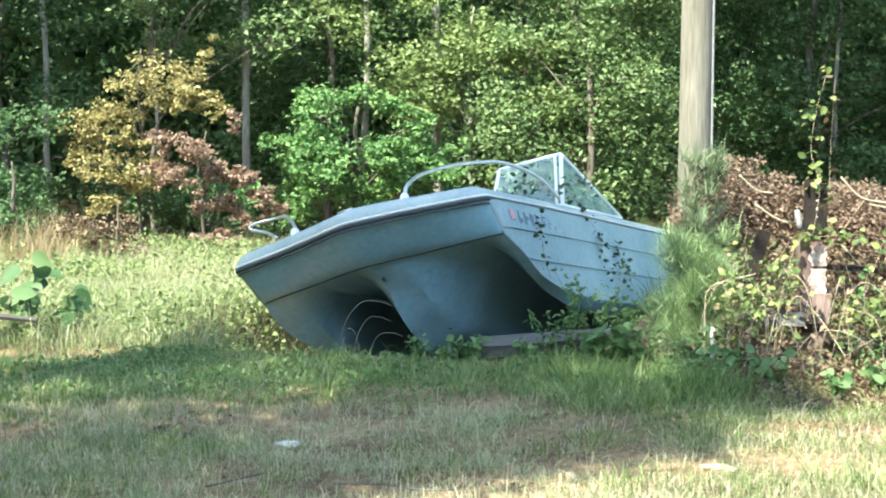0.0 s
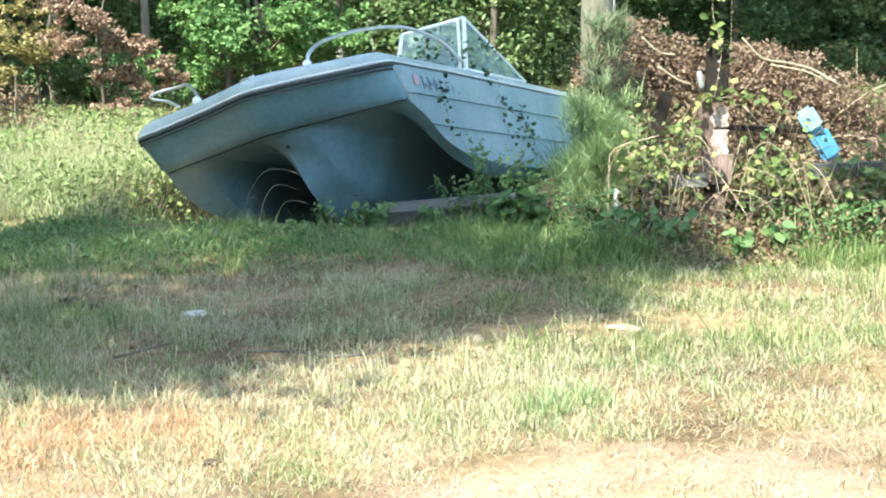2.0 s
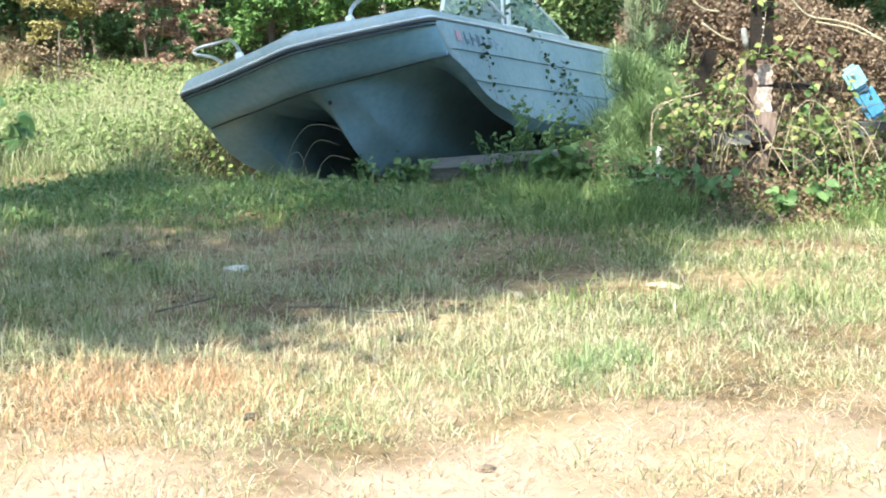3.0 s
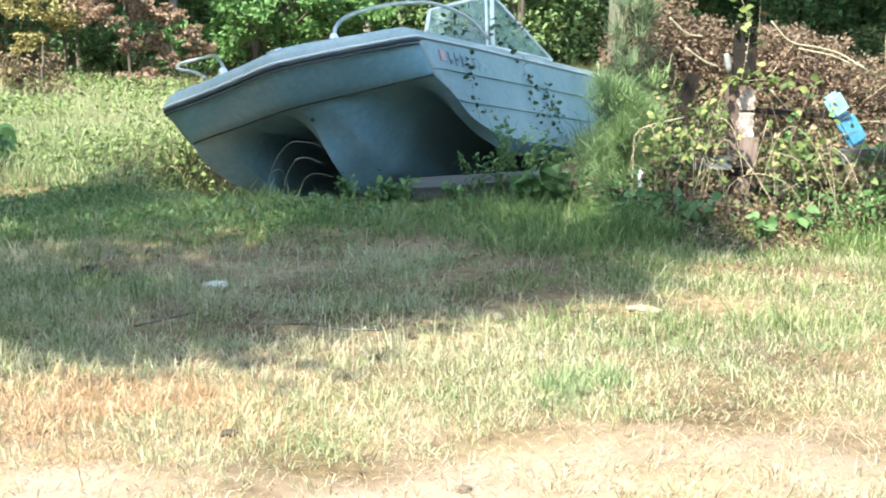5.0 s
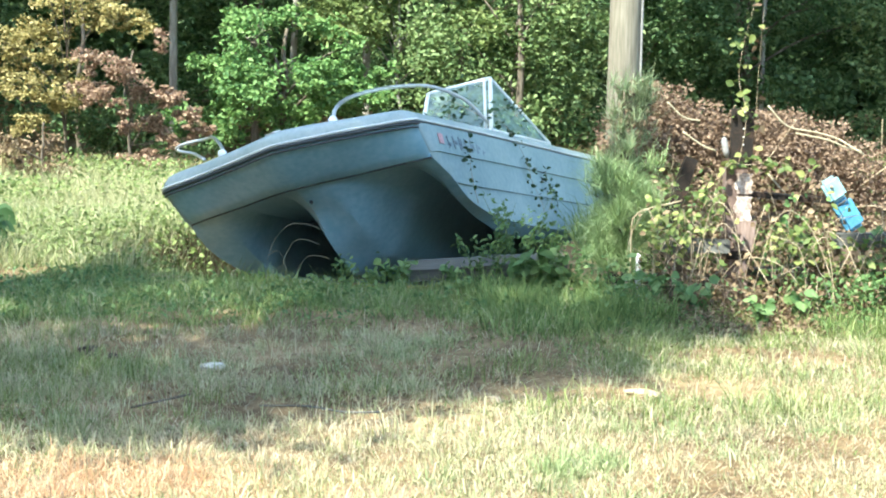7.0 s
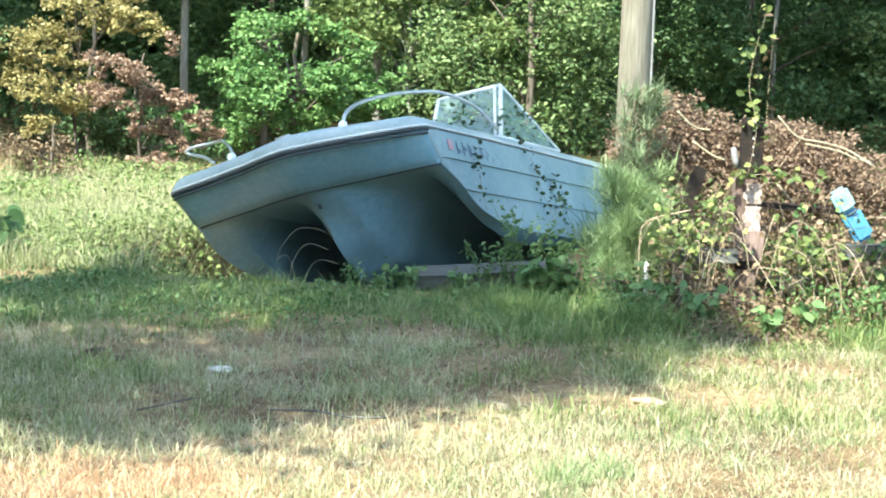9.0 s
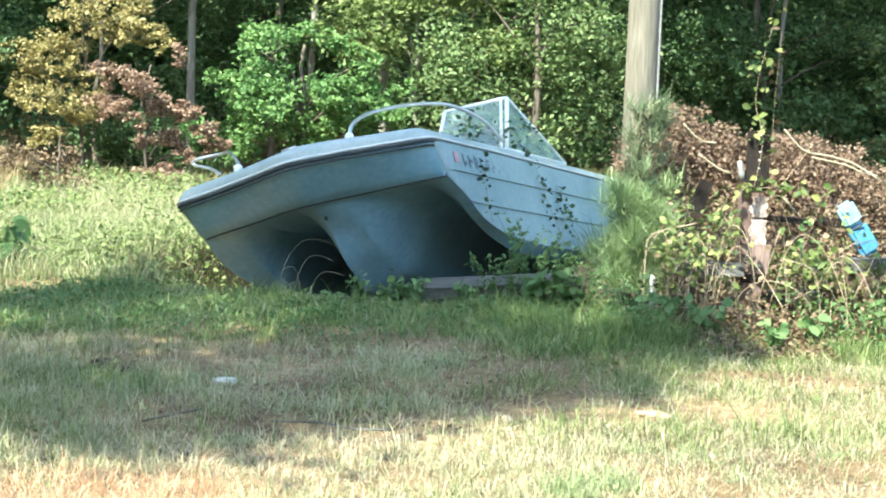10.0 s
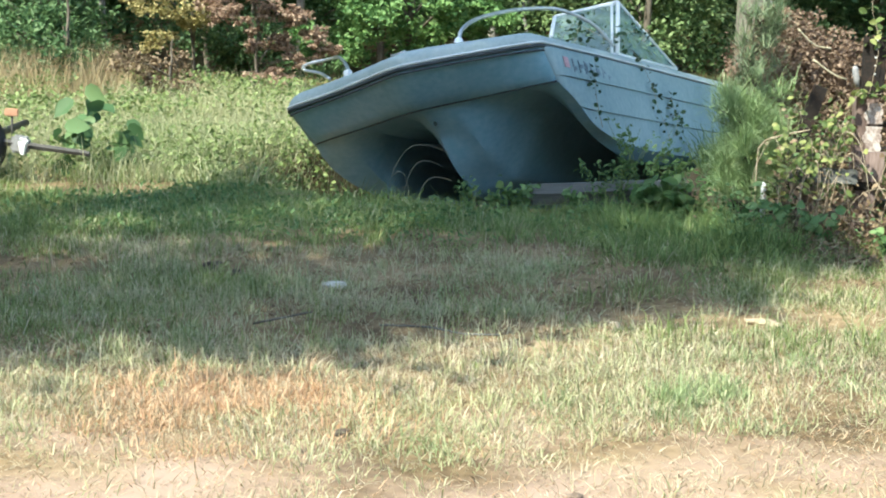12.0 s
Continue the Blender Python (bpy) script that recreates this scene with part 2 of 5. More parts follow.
def patchy(x, y, scale, seed):
    return (lattice(x, y, scale, seed) * 0.55 + lattice(x, y, scale * 0.45, seed + 1) * 0.3 + lattice(x, y, scale * 0.2, seed + 2) * 0.15)


def berth(x, y):
    """Where a place lies across and along the boat."""
    return (x + .566) * .8866 - (y - 11.75) * .3655, (x + .566) * .4147 + (y - 11.75) * .8996


def ground_z(x, y):
    """The lie of the land: small humps and a hollow in which the boat has settled, deeper to the stern."""
    x, y = np.asarray(x, dtype=float), np.asarray(y, dtype=float)
    near = np.clip((60 - np.hypot(x, y)) / 40, 0, 1)
    hump = (lattice(x, y, 1.7, 11) - 0.5) * 0.05 * near + (lattice(x, y, 0.35, 12) - 0.5) * 0.018 * near
    across, aft = berth(x, y)
    ramp = lambda t: np.clip(t, 0, 1) ** 2 * (3 - 2 * np.clip(t, 0, 1))
    hollow = ramp((1.35 - np.abs(across)) / .35) * ramp((aft + .95) / .9) * ramp((5.6 - aft) / .8)
    return hump * (1 - hollow) - hollow * (.17 + .14 * np.clip(aft, 0, 5) + .25 * np.clip(-across, 0, 1.2))


def leaves(centres, size, spread_up=0.6, width=0.55):
    """Folded leaf blades at the centres: (verts, triangles)."""
    c = np.asarray(centres, dtype=float)
    n = len(c)
    s = np.asarray(size) * rng.uniform(0.65, 1.3, n)
    az = rng.uniform(0, 2 * np.pi, n)
    el = rng.normal(-0.25, 0.45, n)
    d = np.stack([np.cos(az) * np.cos(el), np.sin(az) * np.cos(el), np.sin(el)], 1)
    nrm = rng.normal(0, 0.55, (n, 3)) + np.array([0, -0.25, spread_up])
    side = np.cross(d, nrm)
    side /= np.linalg.norm(side, axis=1, keepdims=True) + 1e-9
    up = np.cross(side, d)
    L, W = d * s[:, None], side * (s * width * 0.5)[:, None]
    fold = up * (s * 0.12)[:, None]
    v = np.stack([c - L * 0.5, c - L * 0.05 + W + fold, c + L * 0.5 - fold, c - L * 0.05 - W + fold], 1).reshape(-1, 3)
    k = np.arange(n)[:, None] * 4
    f = np.concatenate([k + [0, 2, 1], k + [0, 3, 2]], 1).reshape(-1, 3)
    return v, f


def round_leaves(centres, size, width=.75):
    """Broad rounded leaf blades, folded along the midrib: (verts, triangles)."""
    c = np.asarray(centres, dtype=float)
    n = len(c)
    s = np.asarray(size) * rng.uniform(0.6, 1.25, n)
    az = rng.uniform(0, 2 * np.pi, n)
    el = rng.normal(-0.35, 0.4, n)
    d = np.stack([np.cos(az) * np.cos(el), np.sin(az) * np.cos(el), np.sin(el)], 1)
    side = np.cross(d, rng.normal(0, 0.5, (n, 3)) + np.array([0, -0.5, 0.7]))
    side /= np.linalg.norm(side, axis=1, keepdims=True) + 1e-9
    up = np.cross(side, d)
    v = np.zeros((n, 8, 3))
    for k, (a, b, h) in enumerate(((-.5, 0, 0), (-.36, .36, .06), (0, .5, .1), (.3, .28, .05), (.55, 0, -.08), (.3, -.28, .05), (0, -.5, .1), (-.36, -.36, .06))):
        v[:, k] = c + d * (s * a)[:, None] + side * (s * b * width)[:, None] + up * (s * h)[:, None]
    k = np.arange(n)[:, None] * 8
    f = np.concatenate([k + t for t in ([0, 2, 1], [0, 4, 2], [2, 4, 3], [0, 7, 6], [0, 6, 4], [4, 6, 5])], 1).reshape(-1, 3)
    return v.reshape(-1, 3), f


def blades(base, height, width, lean=0.5, bend=0.5, heading=None):
    """Grass blades of two joints: (verts, triangles)."""
    b = np.asarray(base, dtype=float)
    n = len(b)
    h = np.asarray(height) * rng.uniform(0.55, 1.3, n)
    w = np.asarray(width) * rng.uniform(0.6, 1.3, n)
    az = rng.uniform(0, 2 * np.pi, n) if heading is None else heading + rng.normal(0, 0.5, n)
    tilt = np.abs(rng.normal(0, lean, n)) if lean < 1.3 else np.abs(rng.normal(1.3, .28, n))
    out = np.stack([np.cos(az), np.sin(az), np.zeros(n)], 1)
    sd = rng.uniform(0, 2 * np.pi, n)
    side = np.stack([np.cos(sd), np.sin(sd), np.zeros(n)], 1) * (w / 2)[:, None]
    up = np.array([0, 0, 1.0])
    m = b + (out * np.sin(tilt)[:, None] + up * np.cos(tilt)[:, None]) * (h * 0.55)[:, None]
    t2 = np.minimum(tilt + rng.uniform(0.1, 1.0, n) * bend, 2.0)
    tip = m + (out * np.sin(t2)[:, None] + up * np.cos(t2)[:, None]) * (h * 0.55)[:, None]
    tip[:, 2] = np.maximum(tip[:, 2], b[:, 2] + 0.004)
    v = np.stack([b - side, b + side, m + side * 0.8, m - side * 0.8, tip], 1).reshape(-1, 3)
    k = np.arange(n)[:, None] * 5
    f = np.concatenate([k + [0, 1, 2], k + [0, 2, 3], k + [3, 2, 4]], 1).reshape(-1, 3)
    return v, f


def scatter(n, x0, x1, y0, y1, keep=None):
    x, y = rng.uniform(x0, x1, n), rng.uniform(y0, y1, n)
    across, aft = berth(x, y)
    k = (np.abs(across) > 1.05) | (aft < -.25) | (aft > 4.7)
    x, y = x[k], y[k]
    if keep is not None:
        k = rng.random(len(x)) < keep(x, y)
        x, y = x[k], y[k]
    return np.stack([x, y, ground_z(x, y) - 0.01], 1)


def stuff(name, v, f, mat, label, category):
    return tagged(new(name, mesh_of(name, v, f, mat)), label, category, "", "stuff")


# ---- ground ----
gx = np.concatenate([[-600, -300, -150, -80, -40, -25, -15, -10], np.arange(-7, 7.01, 0.12), [10, 15, 25, 40, 80, 150, 300, 600]])
gy = np.concatenate([[-600, -300, -150, -80, -40, -20, -10, -4, 0, 2], np.arange(3.5, 19, 0.12), np.arange(19, 34, 1.0), [40, 60, 100, 200, 400, 900]])
GX, GY = np.meshgrid(gx, gy, indexing="ij")
gv = np.stack([GX, GY, ground_z(GX, GY)], -1).reshape(-1, 3)
a, b = np.meshgrid(np.arange(len(gx) - 1), np.arange(len(gy) - 1), indexing="ij")
k = (a * len(gy) + b).ravel()
ground = new("ground", mesh_of("ground", gv, np.stack([k, k + len(gy), k + len(gy) + 1, k + 1], 1), M_GROUND, True))
tagged(ground, "dry trampled soil with straw and bare patches", "ground", "", "structure")


# ---- the boat ----
BOAT = Matrix(((0.88664, 0.41466, -0.20477, -0.56595), (-0.36549, 0.89958, 0.23910, 11.75), (0.28335, -0.13716, 0.94916, 0.68556), (0, 0, 0, 1)))
STERN = 4.6
BOW = [(-.957, .02), (-.90, -.035), (-.72, -.09), (-.487, -.168), (-.204, -.282), (-.03, -.365), (.12, -.412), (.28, -.375), (.443, -.312), (.62, -.228), (.772, -.146), (.91, -.06), (.957, .0)]


def flare(y):
    return 0.02 * min(1.0, max(0.0, y))


def rim_line(wide, z, inset=0.0, crown=0.0):
    """The boat's outline from the port stern round the blunt bow to the starboard stern, wide metres inside the rim's edge."""
    k = (0.957 - wide) / 0.957
    front = [(p.x * k, p.y + inset * (1 - abs(p.x) * .6), z + crown * (1 - (p.x / .957) ** 2)) for p in curve_points([(x, y, 0) for x, y in BOW[::-1]], 4)]
    ys = np.linspace(STERN, 0.10, 24)
    port = [(.957 + flare(y) - wide, y, z) for y in ys]
    star = [(-.957 - flare(y) + wide, y, z) for y in ys[::-1]]
    return port + front + star


# the underside's long lines, from the step at the bow to the stern, port to starboard
STEP = [(.968, .13, -.22), (.75, .09, -.22), (.45, .05, -.22), (.25, .0, -.22), (.06, -.06, -.225), (-.15, .0, -.22), (-.43, .10, -.22), (-.75, .19, -.22), (-.919, .25, -.22)]
LINES = [
    [STEP[0], (.99, .225, -.285), (1.0, .356, -.358), (1.0, .585, -.488), (1.0, .963, -.57), (1.0, 1.626, -.618), (.99, 2.6, -.625), (.97, STERN, -.625)],
    [(.90, .12, -.22), (.92, .36, -.35), (.92, .62, -.50), (.91, 1.0, -.61), (.90, 1.7, -.68), (.88, STERN, -.70)],
    [STEP[1], (.78, .38, -.235), (.77, .8, -.25), (.76, 1.6, -.26), (.74, STERN, -.28)],
    [STEP[2], (.52, .30, -.30), (.58, .60, -.34), (.60, 1.1, -.37), (.58, STERN, -.40)],
    [(.26, .0, -.22), (.28, .18, -.38), (.29, .36, -.53), (.30, .62, -.64), (.3, 1.1, -.71), (.3, STERN, -.72)],
    [STEP[4], (.055, .08, -.30), (.05, .206, -.40), (.05, .335, -.586), (.05, .539, -.72), (.05, .9, -.80), (.05, STERN, -.82)],
    [(-.01, -.035, -.22), (-.015, .16, -.30), (-.02, .36, -.42), (-.03, .62, -.50), (-.04, 1.2, -.55), (-.05, STERN, -.58)],
    [(-.09, .0, -.22), (-.10, .18, -.24), (-.11, .36, -.265), (-.12, .62, -.28), (-.12, 1.2, -.30), (-.12, STERN, -.32)],
    [(-.22, .03, -.22), (-.25, .40, -.24), (-.26, .9, -.25), (-.27, 1.6, -.26), (-.28, STERN, -.28)],
    [STEP[6], (-.46, .40, -.24), (-.48, .8, -.25), (-.50, 1.5, -.26), (-.50, STERN, -.28)],
    [(-.66, .165, -.22), (-.68, .42, -.36), (-.67, .70, -.54), (-.66, 1.1, -.65), (-.66, STERN, -.70)],
    [STEP[8], (-.94, .36, -.31), (-.95, .48, -.385), (-.91, .61, -.48), (-.85, .75, -.56), (-.84, 1.1, -.62), (-.86, 2.0, -.64), (-.88, STERN, -.64)],
]


def along(pts, n):
    """n stations on a smooth line, close together at the bow."""
    c = curve_points(pts, 10)
    y = np.maximum.accumulate([p.y for p in c])
    yq = y[0] + (y[-1] - y[0]) * np.linspace(0, 1, n) ** 1.9
    return np.stack([np.interp(yq, y, [p[k] for p in c]) for k in range(3)], 1)


def build_boat():
    boat = thing("motorboat", "derelict blue-grey fibreglass tri-hull motorboat lying tilted in the grass", "boat", BOAT)
    s = Soup()
    N = 46
    long_lines = [along(p, N) for p in LINES]
    # upper band round the bow, from the rim to the step
    top = [p for p in rim_line(0, -.005)[24:-24]]
    m = len(top)
    step = [Vector(p) for p in curve_points(STEP, 8)]
    tx = np.linspace(0, len(step) - 1, m)
    low = [step[int(i)].lerp(step[min(int(i) + 1, len(step) - 1)], i - int(i)) for i in tx]
    rows = [[Vector(top[i]).lerp(low[i] + Vector((0, -.045, 0)) * math.sin(math.pi * i / (m - 1)) ** .4, t) + Vector((0, -.012 * math.sin(t * math.pi), 0)) * math.sin(math.pi * i / (m - 1)) ** .4 for i in range(m)] for t in np.linspace(0, 1, 6)]
    s.strip(rows)
    s.strip([rows[-1], [p + Vector((0, 0, -.004)) for p in low]])
    # dark tube along the step, standing for the shade under its ledge
    step_shade = [p + Vector((0, -.03 * math.sin(math.pi * i / (m - 1)) ** .4, -.004)) for i, p in enumerate(low)]
    # underside, rounded between the long lines
    rows = []
    for i in range(N):
        row = []
        for j in range(len(long_lines) - 1):
            p, q = long_lines[j][i], long_lines[j + 1][i]
            for t in np.linspace(0, 1, 7)[:-1]:
                row.append(tuple(p + (q - p) * t))
        row.append(tuple(long_lines[-1][i]))
        rows.append(row)
    s.strip(rows[::-1])
    # sides with two lapped strakes
    for sg, edge in ((1, long_lines[0]), (-1, long_lines[-1])):
        cols = []
        for i in range(N):
            ex, ey, ez = edge[i]
            y0 = edge[0][1]
            ty = ey - y0 * (1 - i / (N - 1)) * max(0, 1 - (ey - y0) / 2.0)
            tx0 = .957 + flare(ty)
            col = []
            for z in (-.005, -.10, -.188, -.19, -.215, -.30, -.388, -.39, -.415, -.50, -.63):
                zz = max(z, ez)
                t = zz / ez
                x = tx0 + (abs(ex) - tx0) * t
                lap = .014 * ((1 if z > -.189 else 0) + (1 if z > -.389 else 0)) * min(1, i / 5) if zz > ez + .01 else 0
                col.append((sg * (x + lap), ty + (ey - ty) * t, zz))
            cols.append(col)
        # side colour greyer than the hull's, for the light it takes
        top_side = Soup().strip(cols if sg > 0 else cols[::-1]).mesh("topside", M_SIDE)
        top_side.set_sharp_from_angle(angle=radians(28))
        piece("topside", top_side, boat, "grey-blue lapped side, greyed for the sky light on it")
    tr = rows[-1]
    s.strip([tr, [(p[0], STERN, 0.0) for p in tr]])
    hull = piece("hull", s.mesh("hull", M_HULL), boat, "faded blue tri-hull bottom and bow, tinted for the shade there")
    piece("step_shade", Soup().tube(step_shade, .0065, 5).mesh("step_shade", M_RUBBER), boat, "dark strip drawn as shade under the bow step")
    md = hull.modifiers.new("weld", 'WELD')
    md.merge_threshold = 0.0005
    for pl in hull.data.polygons:
        pl.use_smooth = True
    hull.data.set_sharp_from_angle(angle=radians(28))
    # rub rail: dark gasket with a pale bead
    s = Soup()
    for half, z, r in ((-.004, 0.0, 0.013), (.0, -0.028, 0.007)):
        s.tube(rim_line(half, z), r, 6)
    piece("rub_rail", s.mesh("rub_rail", M_RUBBER), boat, "dark rubber rub rail")
    piece("rub_rail_bead", Soup().tube(rim_line(-.01, 0.022), 0.010, 6).mesh("bead", M_BEAD), boat, "pale vinyl bead")
    # deck moulding
    s = Soup()
    s.strip([rim_line(0, 0.0), rim_line(-.004, 0.03), rim_line(.012, 0.06), rim_line(.045, 0.09, .02), rim_line(.08, 0.105, .05), rim_line(.2, 0.112, .2, .03)])
    edge = rim_line(.2, 0.112, .2, .03)
    front = edge[24:-24]
    s.strip([front, [(p[0], 1.75, 0.08 + .06 * (1 - (p[0] / .957) ** 2)) for p in front]])
    piece("deck", s.mesh("deck", M_DECK), boat, "faded grey foredeck and gunwale")
    # cockpit liner
    s = Soup()
    s.strip([[(-.77, 1.75, .19), (+.77, 1.75, .19)], [(-.75, 1.8, -.3), (+.75, 1.8, -.3)], [(-.75, STERN - .05, -.3), (+.75, STERN - .05, -.3)],
             [(-.77, STERN - .02, .14), (+.77, STERN - .02, .14)]])
    for sg in (1, -1):
        s.strip([[(sg * .77, 1.75, .14), (sg * .77, STERN, .14)], [(sg * .75, 1.8, -.3), (sg * .75, STERN, -.3)]])
    piece("cockpit", s.mesh("cockpit", M_DECK, False), boat)
    # windshield, port half
    ws = piece("windshield", Soup().tube([(.33, 1.98, .575), (.80, 2.10, .585)], 0.016, 6).mesh("windshield", M_FRAME), boat, "white framed windshield half")
    A, B, C, D, Eb = (.335, 1.96, .57), (.80, 2.10, .585), (.806, 1.86, .16), (.30, 1.68, .17), (.80, 3.24, .17)
    for p, q, r in ((A, D, .016), (B, C, .017), (B, Eb, .012), (C, Eb, .011), (D, C, .014)):
        piece("frame_bar", Soup().tube([p, q], r, 6).mesh("frame_bar", M_FRAME), ws)
    bar2 = [(.755, 2.085, .58), (.765, 1.85, .16)]
    piece("frame_bar", Soup().tube(bar2, .012, 6).mesh("frame_bar", M_FRAME), ws)
    for quad in ((A, B, C, D), (B, C, Eb)):
        bm = bmesh.new()
        bm.faces.new([bm.verts.new(p) for p in quad])
        bmesh.ops.solidify(bm, geom=bm.faces[:], thickness=0.005)
        me = bpy.data.meshes.new("pane")
        bm.to_mesh(me)
        bm.free()
        me.materials.append(M_GLASS)
        pane = piece("pane", me, ws, "dusty blue-tinted pane")
        pane.visible_shadow = False
    # bow rails
    rail = curve_points([(.40, -.02, .16), (.405, .06, .25), (.42, .30, .345), (.50, .68, .425), (.60, 1.04, .462), (.70, 1.22, .435), (.82, 1.42, .33), (.905, 1.53, .16)], 6)
    piece("bow_rail", Soup().tube(rail, 0.0135, 8).mesh("bow_rail", M_CHROME), boat, "tarnished metal bow rail")
    rail = curve_points([(-.385, -.10, .13), (-.47, .02, .225), (-.60, .18, .315), (-.74, .30, .345), (-.90, .30, .352), (-.955, .30, .335), (-.93, .30, .31), (-.80, .25, .255), (-.66, .12, .17)], 6)
    piece("bow_rail", Soup().tube(rail, 0.012, 8).mesh("bow_rail", M_CHROME), boat, "bent metal bow rail leaning outboard")
    for at in ((-.40, -.10, .12), (.40, -.02, .15)):
        s = Soup().tube([(at[0], at[1], at[2] - .07), (at[0], at[1], at[2] + .02), (at[0], at[1], at[2] + .035)], [.036, .03, .018], 10)
        piece("rail_foot", s.mesh("rail_foot", M_FRAME), boat)
    s = Soup().tube([(-.06, -.1, .165), (.06, -.12, .165)], [.01, .01], 8)
    s.tube([(-.02, -.1, .08), (-.02, -.1, .165)], .01, 6).tube([(.03, -.11, .08), (.03, -.11, .165)], .01, 6)
    piece("cleat", s.mesh("cleat", M_CHROME), boat, "small metal deck cleat")
    # worn marks on the port bow, as plain bars
    def bar(y0, y1, z0, z1, mat, name):
        s = Soup()
        xx = lambda z: .957 + .028 + .012 + .07 * -z + 0.004
        p = [(xx(z), y, z) for y, z in ((y0, z0), (y1, z0), (y1, z1), (y0, z1))]
        q = [(a[0] - .003, a[1], a[2]) for a in p]
        s.add(p + q, [(0, 1, 2, 3), (7, 6, 5, 4), (0, 4, 5, 1), (1, 5, 6, 2), (2, 6, 7, 3), (3, 7, 4, 0)])
        piece(name, s.mesh(name, mat, False), boat)
    bar(.22, .30, -.13, -.06, M_PINK, "sticker")
    for i, w in enumerate((.06, .07, .05, .07, .06, .07, .06)):
        if w:
            y = .37 + .105 * i
            bar(y, y + .016, -.15, -.06, M_DECAL, "mark_bar")
            bar(y + .03, y + w, -.135 + .02 * (i % 2), -.11 + .02 * (i % 3), M_DECAL, "mark_bar")
    # through-hull fitting on the keel
    piece("drain_fitting", Soup().tube([(.07, .12, -.31), (.09, .07, -.31)], .012, 8).mesh("drain", M_RUBBER), boat)
    return boat


build_boat()

# plank under the forefoot
plank = thing("plank", "grey weathered plank lying under the boat's bow", "plank", pose(0.74, 11.14, 0.02, 6, -3, 5))
me = box_mesh("board", (1.0, 0.26, 0.085), M_GREYWOOD, warp=0.012)
piece("board", me, plank)


# ---- trees and woods ----
def tree(name, x, y, height, trunk_r, clumps, leaf, mat, label, category="tree", lean=(0, 0), bark=M_BARK, limbs=9, flat=0.65, group=""):
    """clumps: (x, y, z, radius, number of leaves) of the crown's masses, in world metres."""
    z0 = float(ground_z(x, y))
    ob = thing(name, label, category, pose(x, y, z0), group)
    top = Vector((lean[0], lean[1], height))
    spine = [Vector((0, 0, -0.1))] + [top * (i / 6) + Vector((random.uniform(-1, 1), random.uniform(-1, 1), 0)) * 0.02 * height for i in range(1, 7)]
    s = Soup().tube(curve_points(spine, 4), list(np.linspace(trunk_r, trunk_r * 0.35, 25)), 9)
    order = sorted(clumps, key=lambda c: -c[4])[:limbs]
    for cx, cy, cz, r, n in order:
        end = Vector((cx - x, cy - y, cz - z0))
        f = min(max(end.z / height * 0.6, 0.08), 0.9)
        start = top * f
        mid = start.lerp(end, 0.5) + Vector((0, 0, 0.08 * height * random.uniform(0, 1)))
        s.tube(curve_points([start, mid, end], 4), list(np.linspace(trunk_r * 0.4, trunk_r * 0.08, 9)), 5)
        for _ in range(4):
            d = Vector((random.gauss(0, 1), random.gauss(0, 1), random.gauss(0, .6))).normalized() * r * 0.9
            s.tube([end.lerp(mid, random.uniform(0, .5)), end + d], [trunk_r * 0.12, trunk_r * 0.03], 4)
    piece("trunk", s.mesh("trunk", bark), ob)
    V, F, k = [], [], 0
    for cx, cy, cz, r, n in clumps:
        # sprays of leaves gathered about small twig ends
        m = max(3, int(n * 1.7 / 16))
        d = rng.normal(0, 1, (m, 3))
        d /= np.linalg.norm(d, axis=1, keepdims=True)
        ends = d * (r * rng.uniform(0.35, 1.05, m) ** 0.6)[:, None] * np.array([1, 1, flat])
        c = np.repeat(ends, 16, axis=0) + rng.normal(0, 1, (m * 16, 3)) * np.array([1, 1, 0.55]) * min(0.13, r * 0.25) * (leaf / 0.08) ** 0.5
        c += np.array([cx - x, cy - y, cz - z0])
        c = c[c[:, 2] > 0.03]
        v, f = leaves(c, leaf * (.74 if leaf < .15 else 1))
        V.append(v)
        F.append(f + k)
        k += len(v)
    piece("crown", mesh_of("crown", np.concatenate(V), np.concatenate(F), mat), ob)
    return ob


def masses(n, x0, x1, y0, y1, z0, z1, r0, r1, leaves_each):
    return [(random.uniform(x0, x1), random.uniform(y0, y1), random.uniform(z0, z1), random.uniform(r0, r1), leaves_each) for _ in range(n)]


def loosen(clumps, parts=3):
    """Splits each mass of a crown into smaller uneven ones."""
    out = []
    for x, y, z, r, n in clumps:
        for _ in range(parts):
            k = random.uniform(.4, .8)
            out.append((x + random.gauss(0, .45) * r, y + random.gauss(0, .5) * r, z + random.gauss(0, .4) * r, r * k, int(n * 1.5 * k / parts)))
    return out


random.seed(3)
# round green bush behind the bow
tree("green_bush", -0.9, 18.6, 1.5, .05,
     loosen(masses(24, -1.75, 0.05, 18.0, 18.9, .25, 1.2, .2, .34, 300) + [(-1.0, 18.4, 1.4, .4, 420), (-.55, 18.5, 1.35, .35, 380), (-1.4, 18.4, 1.15, .35, 380),
      (.05, 18.4, 1.1, .2, 150), (-.2, 18.3, 1.32, .17, 130), (-1.95, 18.2, .5, .22, 170), (-1.75, 18.3, 1.2, .18, 140), (-.75, 18.3, 1.72, .15, 110), (-1.35, 18.3, 1.58, .16, 110)]),
     .085, M_BUSH, "dense bright green bush at the edge of the woods", "bush")
